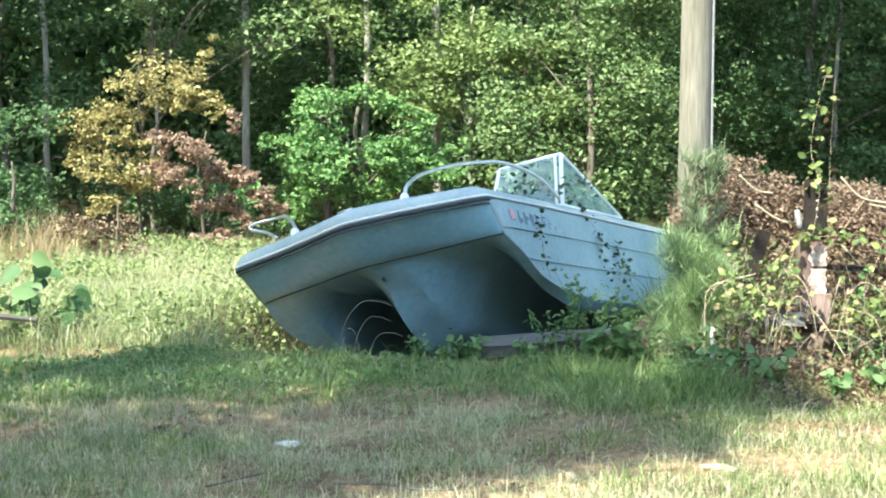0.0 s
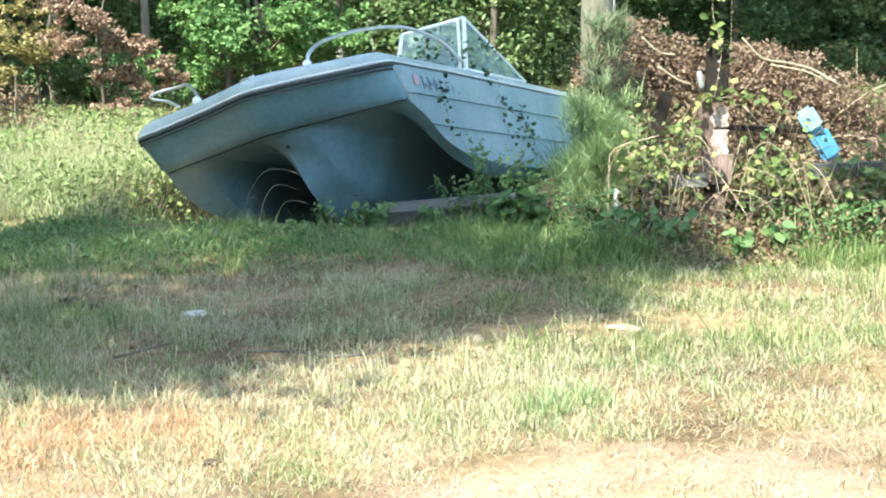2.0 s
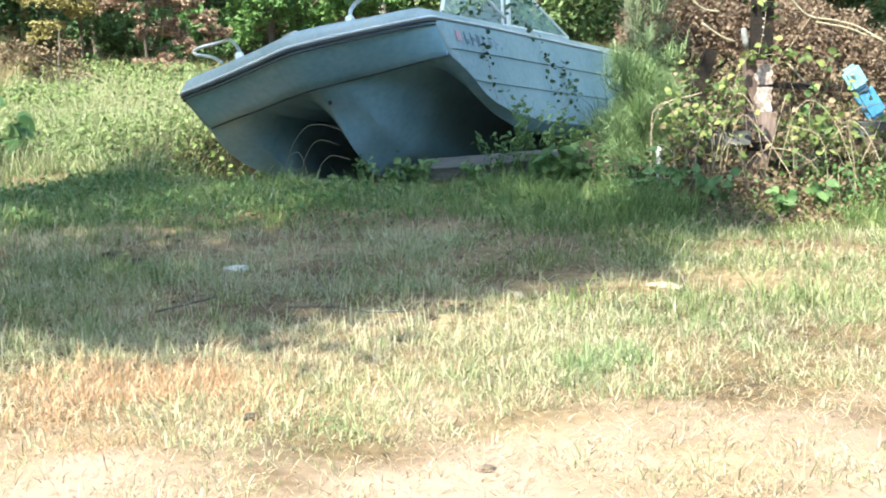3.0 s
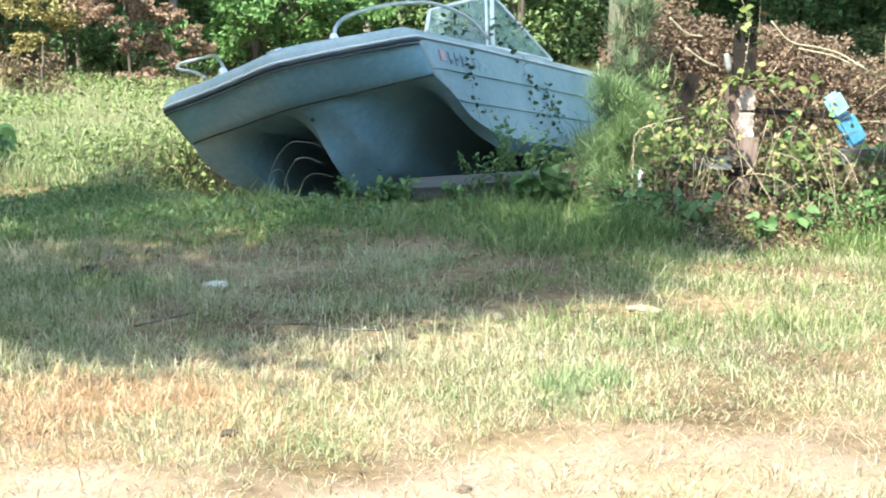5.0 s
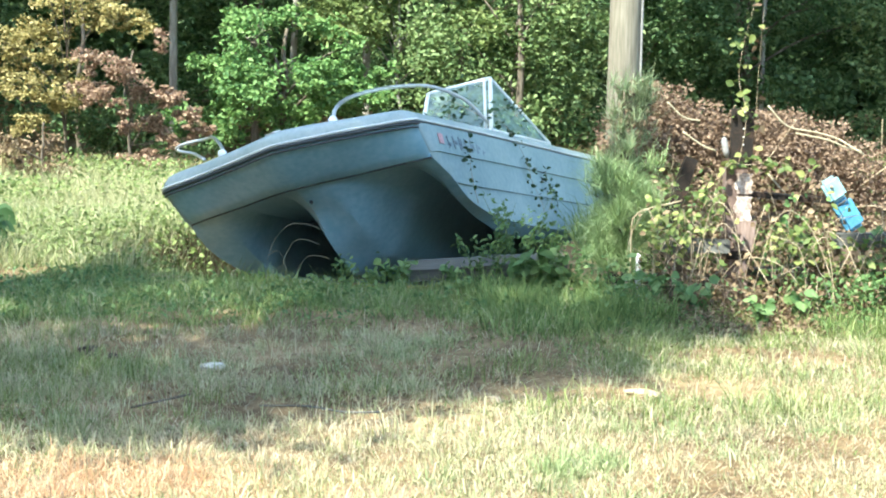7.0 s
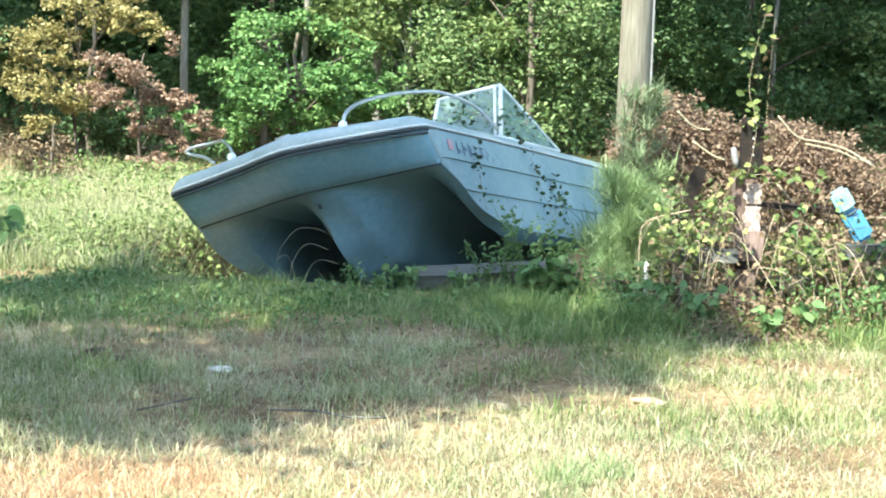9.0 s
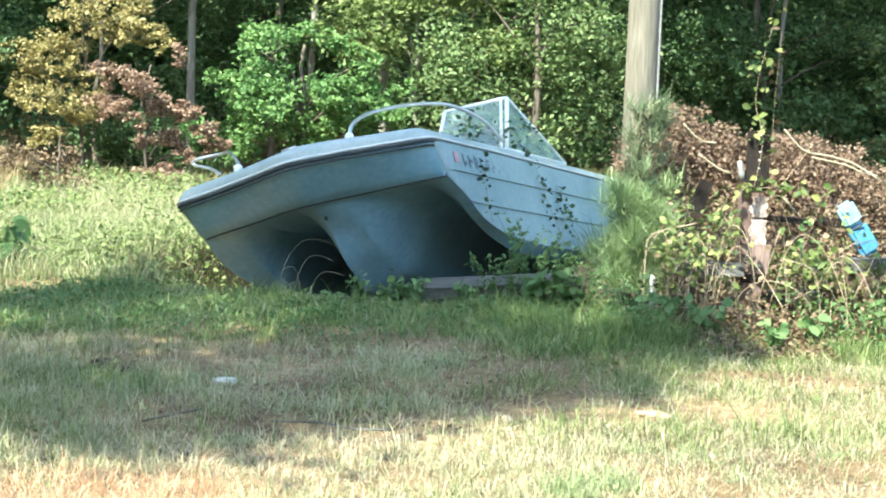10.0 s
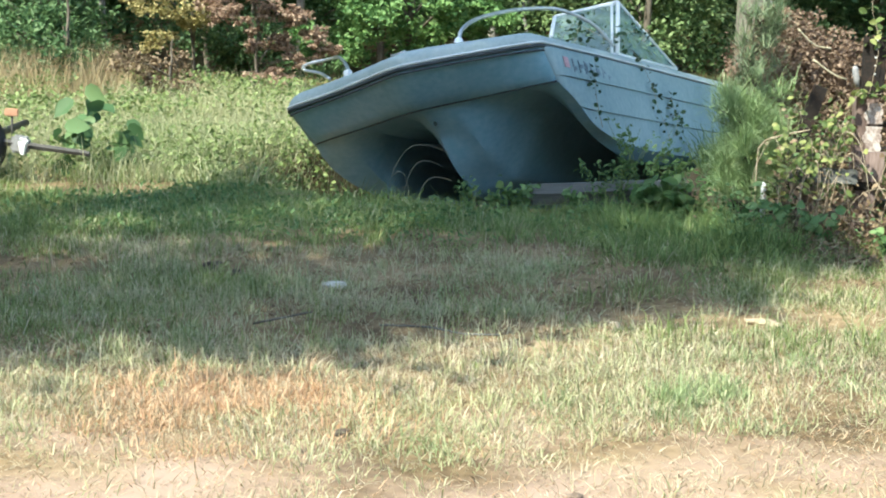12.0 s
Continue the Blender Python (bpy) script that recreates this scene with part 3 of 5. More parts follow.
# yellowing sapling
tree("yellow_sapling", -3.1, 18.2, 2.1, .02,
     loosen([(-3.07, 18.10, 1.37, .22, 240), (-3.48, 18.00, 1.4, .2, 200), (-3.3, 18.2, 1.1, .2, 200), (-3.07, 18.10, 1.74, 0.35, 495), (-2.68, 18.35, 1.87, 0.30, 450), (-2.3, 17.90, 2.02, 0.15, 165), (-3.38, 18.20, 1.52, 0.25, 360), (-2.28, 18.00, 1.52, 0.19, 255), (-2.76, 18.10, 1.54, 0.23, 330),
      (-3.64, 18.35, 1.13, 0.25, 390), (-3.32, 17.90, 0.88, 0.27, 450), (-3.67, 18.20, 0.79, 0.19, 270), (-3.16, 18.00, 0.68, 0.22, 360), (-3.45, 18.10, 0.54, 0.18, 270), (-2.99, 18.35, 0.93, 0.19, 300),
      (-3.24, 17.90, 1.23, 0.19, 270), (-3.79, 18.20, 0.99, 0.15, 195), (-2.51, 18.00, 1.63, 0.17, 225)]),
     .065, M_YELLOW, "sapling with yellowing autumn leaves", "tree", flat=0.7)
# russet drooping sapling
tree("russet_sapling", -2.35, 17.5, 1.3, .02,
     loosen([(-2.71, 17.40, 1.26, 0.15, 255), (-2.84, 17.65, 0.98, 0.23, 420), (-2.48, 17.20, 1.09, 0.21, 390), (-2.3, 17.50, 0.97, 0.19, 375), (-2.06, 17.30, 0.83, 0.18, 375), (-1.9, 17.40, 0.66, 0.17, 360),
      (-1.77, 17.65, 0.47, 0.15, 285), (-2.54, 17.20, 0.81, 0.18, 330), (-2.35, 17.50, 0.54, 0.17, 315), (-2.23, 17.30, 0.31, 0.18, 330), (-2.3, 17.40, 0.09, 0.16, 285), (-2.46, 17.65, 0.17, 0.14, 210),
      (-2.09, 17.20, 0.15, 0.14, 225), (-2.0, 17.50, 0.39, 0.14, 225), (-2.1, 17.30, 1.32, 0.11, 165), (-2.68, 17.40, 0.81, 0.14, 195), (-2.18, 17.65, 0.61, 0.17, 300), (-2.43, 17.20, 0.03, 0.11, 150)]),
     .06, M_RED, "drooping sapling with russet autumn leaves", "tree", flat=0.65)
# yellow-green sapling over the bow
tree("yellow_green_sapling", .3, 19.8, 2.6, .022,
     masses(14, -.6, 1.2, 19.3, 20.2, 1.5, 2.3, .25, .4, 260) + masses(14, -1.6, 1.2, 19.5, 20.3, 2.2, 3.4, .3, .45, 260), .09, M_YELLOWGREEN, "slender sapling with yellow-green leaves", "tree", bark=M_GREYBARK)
# pale tree behind the windshield
tree("pale_leaved_tree", 1.55, 19.3, 4.2, .045,
     masses(44, .5, 2.6, 18.8, 19.8, .4, 3.6, .28, .45, 260), .085, M_PALE, "young tree with pale green leaves", "tree")
tree("pale_leaved_tree", -3.2, 19.8, 4.0, .03,
     masses(14, -3.6, -1.6, 19.3, 20.2, 2.1, 3.6, .25, .4, 220), .09, M_PALE, "young tree with grey-green leaves", "tree")
# shrubs at the meadow's left edge
# this shrub takes the darker forest leaf to look shaded
tree("green_shrub", -4.6, 18.0, 1.9, .02, masses(18, -5.2, -4.1, 17.4, 18.2, .25, 1.7, .25, .4, 200), .08, M_FOREST, "leafy green shrub at the meadow's edge", "bush")
tree("green_shrub", -6.2, 18.6, 2.6, .05, masses(20, -7.4, -5.2, 18.0, 19.2, .3, 2.3, .3, .5, 240), .085, M_FOREST, "dark green shrub at the meadow's edge", "bush")
# low dark shrubs added for the shadow beneath the trees
tree("green_shrub", -4.1, 16.9, 1.0, .03, masses(14, -4.9, -3.95, 16.5, 17.3, .1, .8, .2, .3, 150), .08, M_FOREST, "low shrub put in dark green for the shade at the meadow's edge", "bush")
tree("green_shrub", -2.6, 18.8, .9, .03, masses(14, -3.5, -1.7, 18.6, 19.0, .1, .7, .2, .3, 150), .08, M_FOREST, "low dark green shrub put in for the shade under the saplings", "bush")
tree("brown_shrub", -3.1, 16.9, .6, .02, masses(8, -3.5, -2.7, 16.7, 17.1, .1, .42, .12, .22, 130), .07, M_DEAD, "low shrub with withered brown leaves", "bush")
# darker trees
for x, y, w, h, mat, nm in ((4.4, 21.2, 1.5, 4.2, M_FOREST, "dark"), (3.2, 21.6, 1.2, 4.5, M_FOREST, "dark"), (6.6, 21.0, 1.7, 4.5, M_PALE, "mid"), (-5.2, 21.0, 1.6, 4.6, M_FOREST, "dark"),
                            (-1.4, 21.5, 1.6, 4.6, M_FOREST, "mid"), (1.0, 22.0, 1.5, 4.8, M_FOREST, "mid"), (-8.3, 20.2, 1.8, 4.8, M_FOREST, "dark"), (8.8, 20.5, 1.8, 4.8, M_FOREST, "dark")):
    tree("woodland_tree", x, y, h + 1.5, .05, masses(34, x - w, x + w, y - .8, y + .8, .3, h, .32, .55, 260), .095, mat,
         "woodland tree with dark green leaves" if mat is M_FOREST else "woodland tree with mid-green leaves", "tree", group="woodland trees")


def bare_trunk(x, y, h, r, lean):
    ob = thing("tall_tree", "tall thin grey woodland trunk with a high crown", "tree", pose(x, y, float(ground_z(x, y))), "tall woodland trees")
    pts = [Vector((lean * i / 8 * h + random.uniform(-.02, .02), random.uniform(-.02, .02), h * i / 8)) for i in range(9)]
    s = Soup().tube(curve_points(pts, 3), list(np.linspace(r, r * .5, 25)), 9)
    for i in range(7):
        z = random.uniform(.25, .9) * h
        d = Vector((random.uniform(-1, 1), random.uniform(-1, .3), random.uniform(.1, .5)))
        s.tube([(lean * z, 0, z), Vector((lean * z, 0, z)) + d * random.uniform(.3, .8)], [r * .25, r * .06], 5)
    piece("trunk", s.mesh("trunk", M_GREYBARK), ob)
    c = rng.normal(0, 1, (1500, 3)) * np.array([.9, .9, .7]) + np.array([lean * h, 0, h])
    v, f = leaves(c, .14)
    piece("crown", mesh_of("crown", v, f, M_FOREST), ob)


for x, y, h, r, lean in ((-2.27, 20.6, 8, .05, -.005), (-.08, 20.3, 8.5, .05, .0), (-.95, 21.5, 8, .045, .01), (4.6, 21.0, 7, .03, .02), (-4.6, 20.8, 8, .04, -.02)):
    bare_trunk(x, y, h, r, lean)

# the woods beyond
n = 120000
c = np.stack([rng.uniform(-16, 16, n), 22.5 + rng.random(n) ** 1.3 * 10, rng.random(n) ** 0.9 * 7.5], 1)
keep = lattice(c[:, 0] + c[:, 1] * .7, c[:, 2], 1.1, 40) * .6 + lattice(c[:, 0], c[:, 2] + c[:, 1], .5, 41) * .4 > 0.33
v, f = leaves(c[keep], .17)
stuff("far_woods", v, f, M_FOREST, "dense dark green woods behind the clearing", "woods")
# unseen leaf layer over the woods, added to keep the inside dark
n = 26000
c = np.stack([rng.uniform(-18, 18, n), 19.5 + rng.random(n) * 14, 5.2 + rng.random(n) * 3.5], 1)
v, f = leaves(c, .3)
stuff("unseen_canopy", v, f, M_FOREST, "unseen leafy canopy added above the woods to darken them", "woods")
# unseen leaf patches added sunward of the wood's edge to shade it
for x0, x1, y0, y1, m in ((2.9, 12, 17.3, 20, 7000), (1.3, 7, 15.9, 20, 8000), (-13, -4.0, 16.8, 20, 7000)):
    c = np.stack([rng.uniform(x0, x1, m), rng.uniform(y0, y1, m), 4.8 + rng.random(m) * 3.5], 1)
    v, f = leaves(c, .26)
    stuff("unseen_canopy", v, f, M_FOREST, "unseen overhanging leaves added to shade the wood edge", "woods")
# unseen woods added behind and beside the standing place, blocking low sky
for x0, x1, y0, y1, h in ((-30, 26, -18, -12, 10), (-30, -23, -10, 18, 9)):
    m = 30000
    c = np.stack([rng.uniform(x0, x1, m), rng.uniform(y0, y1, m), rng.random(m) * h], 1)
    v, f = leaves(c, .7)
    stuff("unseen_woods", v, f, M_FOREST, "dense green unseen woods added to block low sky light", "woods")
n = 110000
c = np.stack([rng.uniform(-34, 34, n), 33 + rng.random(n) * 5, rng.random(n) * 15], 1)
v, f = leaves(c, .75)
stuff("far_woods", v, f, M_FOREST, "distant dark green woods", "woods")

# tall unseen tree added to one side, crown shaped to shade boat and yard
lobes = []
for sx, sy, r, hgt in ((-1.7, 7.35, 1.25, 7.3), (-.55, 7.75, 1.05, 7.5), (-3.0, 7.1, 1.4, 7.0), (.55, 8.6, .9, 7.2), (-3.6, 8.3, 2.3, 7.2), (-1.9, 8.5, 2.2, 7.6), (-.5, 9.2, 1.9, 7.2), (.35, 10.1, 1.35, 7.0), (-.75, 12.3, .58, 7.5), (-.25, 12.1, .7, 7.2), (.4, 11.6, 1.35, 7.4), (.3, 8.7, 1.2, 7.3), (1.0, 12.9, 1.6, 7.8), (1.8, 14.6, 1.5, 8.2), (3.45, 10.2, .3, 7.0), (1.72, 9.4, .42, 7.0)):
    # each lobe stands sunward of the ground that it is meant to shade
    off = SUN * (hgt / SUN.z)
    for k in range(5):
        a = 2 * math.pi * k / 5 + random.random()
        lobes.append((sx + off.x + math.cos(a) * r * .55, sy + off.y + math.sin(a) * r * .55, hgt + random.uniform(-.4, .4), r * .5, 205 if sy > 11 else 112))
    lobes.append((sx + off.x, sy + off.y, hgt, r * .6, 285 if sy > 11 else 150))
tree("shade_tree", -6.2, 5.6, 7.4, .28, lobes, .17, M_CANOPY, "tall unseen leafy tree added to shade the yard and the boat", "tree", lean=(1.2, .8), limbs=16, flat=.5)

# ---- utility pole ----
pole = thing("utility_pole", "weathered grey wooden utility pole with a thin conduit", "pole", pose(2.25, 16.0, -0.75, 0, 0.4, 0))
s = Soup().tube([(0, 0, z) for z in np.linspace(-.3, 10, 24)], list(np.linspace(.152, .115, 24)), 20)
piece("shaft", s.mesh("shaft", M_POLE), pole)
piece("conduit", Soup().tube([(.15 - .0036 * z, -.06, z) for z in np.linspace(-.2, 8, 20)], .012, 7).mesh("conduit", M_STEEL), pole, "grey metal conduit")

# ---- fence post, rails and scrap beside the boat ----
post = thing("fence_post", "brown timber post with peeling white paint and rusty channel", "post", pose(2.09, 10.0, 0))
piece("upright", box_mesh("upright", (.125, .11, .86), M_BROWNPOST, warp=.006), post, "brown weathered timber", pose(0, 0, -.03, 0, -1.5, 0))
piece("collar", box_mesh("collar", (.165, .135, .17), M_BROWNPOST, warp=.007, seed=3), post, "faded reddish-brown block", pose(.005, 0, .335, 0, 2, 0))
piece("bracket", box_mesh("bracket", (.15, .14, .055), M_RUST, .008), post, "dark rusty bracket", pose(.005, 0, .285))
s = Soup()
for i, (z0, z1) in enumerate(((.505, .645), (.66, .775))):
    s.strip([[(-.03 + .012 * math.sin(9 * t + i), -.0665, z0 + (z1 - z0) * t), (.062 + .006 * math.sin(14 * t), -.0665, z0 + (z1 - z0) * t)] for t in np.linspace(0, 1, 9)])
bm = bmesh.new()
me = s.mesh("paint_patch", M_WHITE, False)
bm.from_mesh(me)
bmesh.ops.solidify(bm, geom=bm.faces[:], thickness=.006)
bm.to_mesh(me)
bm.free()
piece("paint_patch", me, post, "peeling white paint")
bm = bmesh.new()
for sx, sy, px, py in ((.118, .006, 0, -.062), (.006, .045, -.059, -.04), (.006, .045, .059, -.04)):
    r = bmesh.ops.create_cube(bm, size=1)
    bmesh.ops.scale(bm, vec=(sx, sy, .33), verts=r["verts"])
    bmesh.ops.translate(bm, vec=(px, py, .975), verts=r["verts"])
me = bpy.data.meshes.new("channel")
bm.to_mesh(me)
bm.free()
me.materials.append(M_RUST)
chan = piece("channel", me, post, "rusty punched steel channel", pose(-.008, 0, 0, 0, .5, 0))
# pale discs drawn as daylight through the channel's punched holes
for i in range(5):
    z = 1.12 - .046 * i
    piece("hole_dot", Soup().tube([(.004, -.064, z), (.004, -.070, z)], .0065, 8).mesh("hole_dot", M_HOLE_LIGHT), chan)

for x, y, z, ln, hgt, ry, lab in ((1.84, 9.90, .33, .36, .075, 0.5, "weathered grey horizontal timber rail against the post"), (2.98, 9.92, .37, .72, .08, -1, "weathered grey timber rail under vines"),
                                  (2.38, 10.04, .62, .52, .03, 4, "thin dark timber rail behind the post"), (1.75, 10.2, .10, .75, .06, 1, "dark rotting timber lying in the weeds"), (2.5, 10.15, .12, .7, .1, -2, "dark rotting timber lying in the weeds")):
    r = thing("timber_rail", lab, "timber", pose(x, y, z, 0, ry, 2), "timber rails")
    piece("beam", box_mesh("beam", (ln, .09, hgt), M_GREYWOOD if hgt > .07 else M_RUST, warp=.006, seed=int(x * 10)), r)
for x, z in ((2.72, 0.0), (3.25, 0), (1.74, 0)):
    r = thing("rail_support", "short dark timber block holding a rail", "timber", pose(x, 9.92, z), "rail supports")
    piece("block", box_mesh("block", (.14, .13, .37), M_TIMBER, warp=.008, seed=int(x * 7)), r)
stake = thing("stake", "dark charred stake leaning in the brush", "stake", pose(1.57, 10.3, -.05, 0, 19, 0))
piece("shaft", box_mesh("shaft", (.075, .06, .93), M_RUST, warp=.01, seed=4), stake)

# two-tone plastic float, its upper end a paler blue
fl = thing("plastic_float", "two-tone blue plastic float propped on a timber rail", "float", pose(2.765, 9.95, .47, 0, -33, 0))
piece("body", box_mesh("body", (.115, .075, .19), M_BLUE, .022), fl, "blue plastic body")
piece("cap", box_mesh("cap", (.108, .07, .14), M_PALEBLUE, .02), fl, "pale blue end", pose(0, 0, .193))
piece("lug", Soup().tube([(-.03, -.03, .175), (.03, -.05, .182)], .008, 6).mesh("lug", M_RUBBER), fl)
ins = thing("insulator", "small pale grey plastic insulator on the post", "insulator", pose(2.005, 9.97, .90))
piece("body", Soup().tube([(.01, 0, -.04), (0, 0, 0), (-.012, 0, .06), (-.014, 0, .075)], [.012, .02, .018, .01], 10).mesh("body", M_STEEL), ins)
ins = thing("plastic_tube", "small pale plastic tube standing in the weeds", "tube", pose(1.515, 9.9, .22))
piece("body", Soup().tube([(0, 0, -.22), (0, 0, .05), (0, 0, .1)], [.016, .016, .011], 8).mesh("body", M_PLASTIC), ins)


def twigs(n, x0, x1, y0, y1, z0, z1, ln, r, s=None):
    s = s or Soup()
    for _ in range(n):
        p = Vector((random.uniform(x0, x1), random.uniform(y0, y1), random.uniform(z0, z1)))
        d = Vector((random.gauss(0, 1), random.gauss(0, .5), random.gauss(.1, .5))).normalized() * random.uniform(.4, 1) * ln
        s.tube(curve_points([p, p + d * .5 + Vector((0, 0, random.uniform(-.05, .08) * ln)), p + d], 3), list(np.linspace(r, r * .4, 7)), 4)
    return s


# brush pile of dead branches
brush = thing("brush_pile", "heap of cut branches with dead brown leaves", "brush pile", pose(0, 0, 0))
for _ in range(130):
    piece("twig", twigs(1, 1.85, 3.7, 10.5, 11.5, .1, .68, .5, .006).mesh("twig", M_TWIG), brush)
pts = []
for cx, cy, cz, r, n in ((1.72, 10.9, 1.12, .2, 700), (1.95, 11, 1.0, .22, 800), (1.6, 10.8, .9, .22, 700), (1.85, 10.8, .75, .3, 900), (2.25, 11, .95, .22, 800), (2.5, 11, .98, .22, 900), (2.75, 11, .95, .22, 900),
                         (2.4, 10.8, .75, .28, 900), (2.75, 10.8, .72, .28, 900), (3.0, 10.9, .85, .24, 800), (3.3, 10.9, .75, .26, 800), (3.1, 10.7, .5, .3, 700), (2.3, 10.6, .5, .25, 500), (3.6, 11, .6, .35, 700)):
    d = np.clip(rng.normal(0, 1, (n, 3)), -1.5, 1.5) * np.array([.58, .7, .52]) * r
    pts.append(d + [cx, cy, cz - (.09 + .14 * max(0, cx - 2.5) if cx > 2.2 else .05)])
pts = np.concatenate(pts)
pts = np.concatenate([pts, pts + rng.normal(0, .022, pts.shape)])
pts = np.concatenate([pts, pts + rng.normal(0, .018, pts.shape)])
v, f = leaves(pts[pts[:, 2] > 0.05], .027, width=.6)
piece("dead_leaves", mesh_of("dead_leaves", v, f, M_BRUSH), brush)
for p in ([(2.33, 10.4, 1.14), (2.45, 10.4, 1.02), (2.6, 10.4, .99), (2.75, 10.4, .95), (2.9, 10.35, .86)], [(2.5, 10.4, .98), (2.7, 10.4, .94), (2.8, 10.4, .9), (2.9, 10.4, .88)],
          [(1.75, 10.5, 1.15), (1.85, 10.5, 1.06), (1.95, 10.5, 1.04)], [(1.83, 10.4, .98), (1.95, 10.4, .9), (2.03, 10.4, .87)], [(2.32, 10.3, .75), (2.4, 10.3, .66), (2.46, 10.3, .6)]):
    piece("branch", Soup().tube(curve_points(p, 4), .0055, 5).mesh("branch", M_DRYSTALK), brush, "pale bare branch")

dead = thing("dry_bramble", "tangle of dry bare stems round the old post", "bramble", pose(0, 0, 0))
s = Soup()
for _ in range(22):
    x, y = random.uniform(1.6, 3.2), random.uniform(9.55, 10.0)
    p = Vector((x, y, 0))
    q = p + Vector((random.gauss(0, .12), random.gauss(0, .05), random.uniform(.25, .6)))
    t = Soup().tube(curve_points([p, p.lerp(q, .5) + Vector((random.gauss(0, .03), 0, 0)), q, q + Vector((random.gauss(0, .12), 0, random.uniform(-.12, .08)))], 3), list(np.linspace(.004, .0015, 10)), 4)
    piece("stalk", t.mesh("stalk", M_TWIG), dead)

# bent dry stem left of the post
stem = thing("dried_weed", "bent dry weed stem beside the post", "stem", pose(1.47, 9.9, 0))
piece("stalk", Soup().tube(curve_points([(.0, 0, 0), (.0, 0, .45), (.02, 0, .53), (.08, 0, .57), (.28, 0, .62)], 5), .0035, 5).mesh("stalk", M_TWIG), stem)

# pine sapling
pine = thing("pine_sapling", "young pine with soft drooping green needles", "pine", pose(1.50, 10.35, 0))
s = Soup().tube(curve_points([(0, 0, 0), (.02, 0, .4), (-.02, 0, .8), (-.03, 0, 1.22)], 5), list(np.linspace(.018, .006, 16)), 6)
bright, dull = [], []
hb, hd = [], []
for i in range(60):
    z = random.uniform(.22, 1.2)
    a = random.uniform(0, 2 * math.pi)
    ln = random.uniform(.1, .26) * (1.25 - .45 * z)
    e = Vector((math.cos(a) * ln, math.sin(a) * ln * .7, z + ln * .35))
    s.tube([(0, 0, z), e], [.006, .003], 4)
    for _ in range(80 if z < .72 else 45):
        t = random.uniform(.5, 1.05)
        p = Vector((0, 0, z)).lerp(e, t)
        (bright if z < .72 else dull).append(tuple(p + Vector((random.gauss(0, .012), random.gauss(0, .012), random.gauss(0, .012)))))
fans = []
for cx, cy, cz in ((-.14, -.15, .66), (-.07, -.2, .45), (-.02, -.12, .60), (-.16, -.1, .34), (.06, -.14, .36), (-.03, -.15, .24), (.02, -.2, .16), (-.14, -.15, .2), (.12, -.1, .5)):
    for _ in range(380):
        fans.append((cx + random.gauss(0, .012), cy + random.gauss(0, .012), cz + random.gauss(0, .012)))
    s.tube([(0, 0, cz - .12), (cx, cy, cz)], [.007, .004], 4)
piece("trunk", s.mesh("trunk", M_BARK), pine)
v, f = blades(bright, .17, .0055, lean=1.1, bend=1.5)
piece("needles", mesh_of("needles", v, f, M_PINE), pine, "fresh green needles")
v, f = blades(fans, .25, .0042, lean=.8, bend=1.9)
piece("needles", mesh_of("needles", v, f, M_PINE), pine, "long arching pale green needles")
v, f = blades(dull, .15, .005, lean=1.1, bend=1.0)
piece("needles", mesh_of("needles", v, f, M_PINE_OLD), pine, "dull grey-green needles")


# ---- climbing plants and weeds ----
def plant(name, stems, leaf_size, mat, label, category, stem_mat=M_TWIG, per=14, jitter=.03, r=.002, narrow=False):
    """stems: lists of points; leaves sit along them."""
    x, y, z = stems[0][0]
    ob = thing(name, label, category, pose(x, y, z))
    c = []
    for st in stems:
        p = [q - Vector((x, y, z)) for q in curve_points(st, 6)]
        piece("stem", Soup().tube(p, list(np.linspace(r, r * .5, len(p))), 4).mesh("stem", stem_mat), ob)
        for _ in range(per):
            q = p[random.randrange(max(1, len(p) // 5), len(p))]
            c.append(q + Vector((random.gauss(0, jitter), random.gauss(0, jitter), random.gauss(0, jitter))))
    v, f = leaves(np.array(c), leaf_size, width=.42) if narrow else round_leaves(np.array(c), leaf_size)
    piece("foliage", mesh_of("foliage", v, f, mat), ob)
    return ob


def on_boat(x, y, z):
    return tuple(BOAT @ Vector((x, y, z)))


# vines on the port side and windshield
side = lambda y, z: on_boat(1.04, y, z)
plant("boat_vine", [[side(.62, -.52), side(.6, -.35), side(.64, -.2), side(.7, -.06)]], .036, M_DARKLEAF, "dark vine climbing the boat's side", "vine", per=26, jitter=.02)
plant("boat_vine", [[side(2.0, -.55), side(1.95, -.42), side(1.85, -.3), side(1.8, -.12), side(1.5, .1), on_boat(.85, 1.5, .3)], [side(2.1, -.5), side(2.25, -.38), side(2.2, -.2)]], .04, M_DARKLEAF,
      "dark vine trailing over the boat's gunwale", "vine", per=40, jitter=.03)
plant("boat_vine", [[on_boat(.9, 1.4, .2), on_boat(.72, 1.45, .35), on_boat(.6, 1.6, .4), on_boat(.45, 1.6, .3)], [on_boat(.9, 1.5, .2), on_boat(.95, 1.9, .3), on_boat(.9, 2.3, .25)], [on_boat(.6, 1.5, .2), on_boat(.7, 1.6, .5)]], .045,
      M_DARKLEAF, "green vine tangled on the windshield", "vine", per=18, jitter=.04)
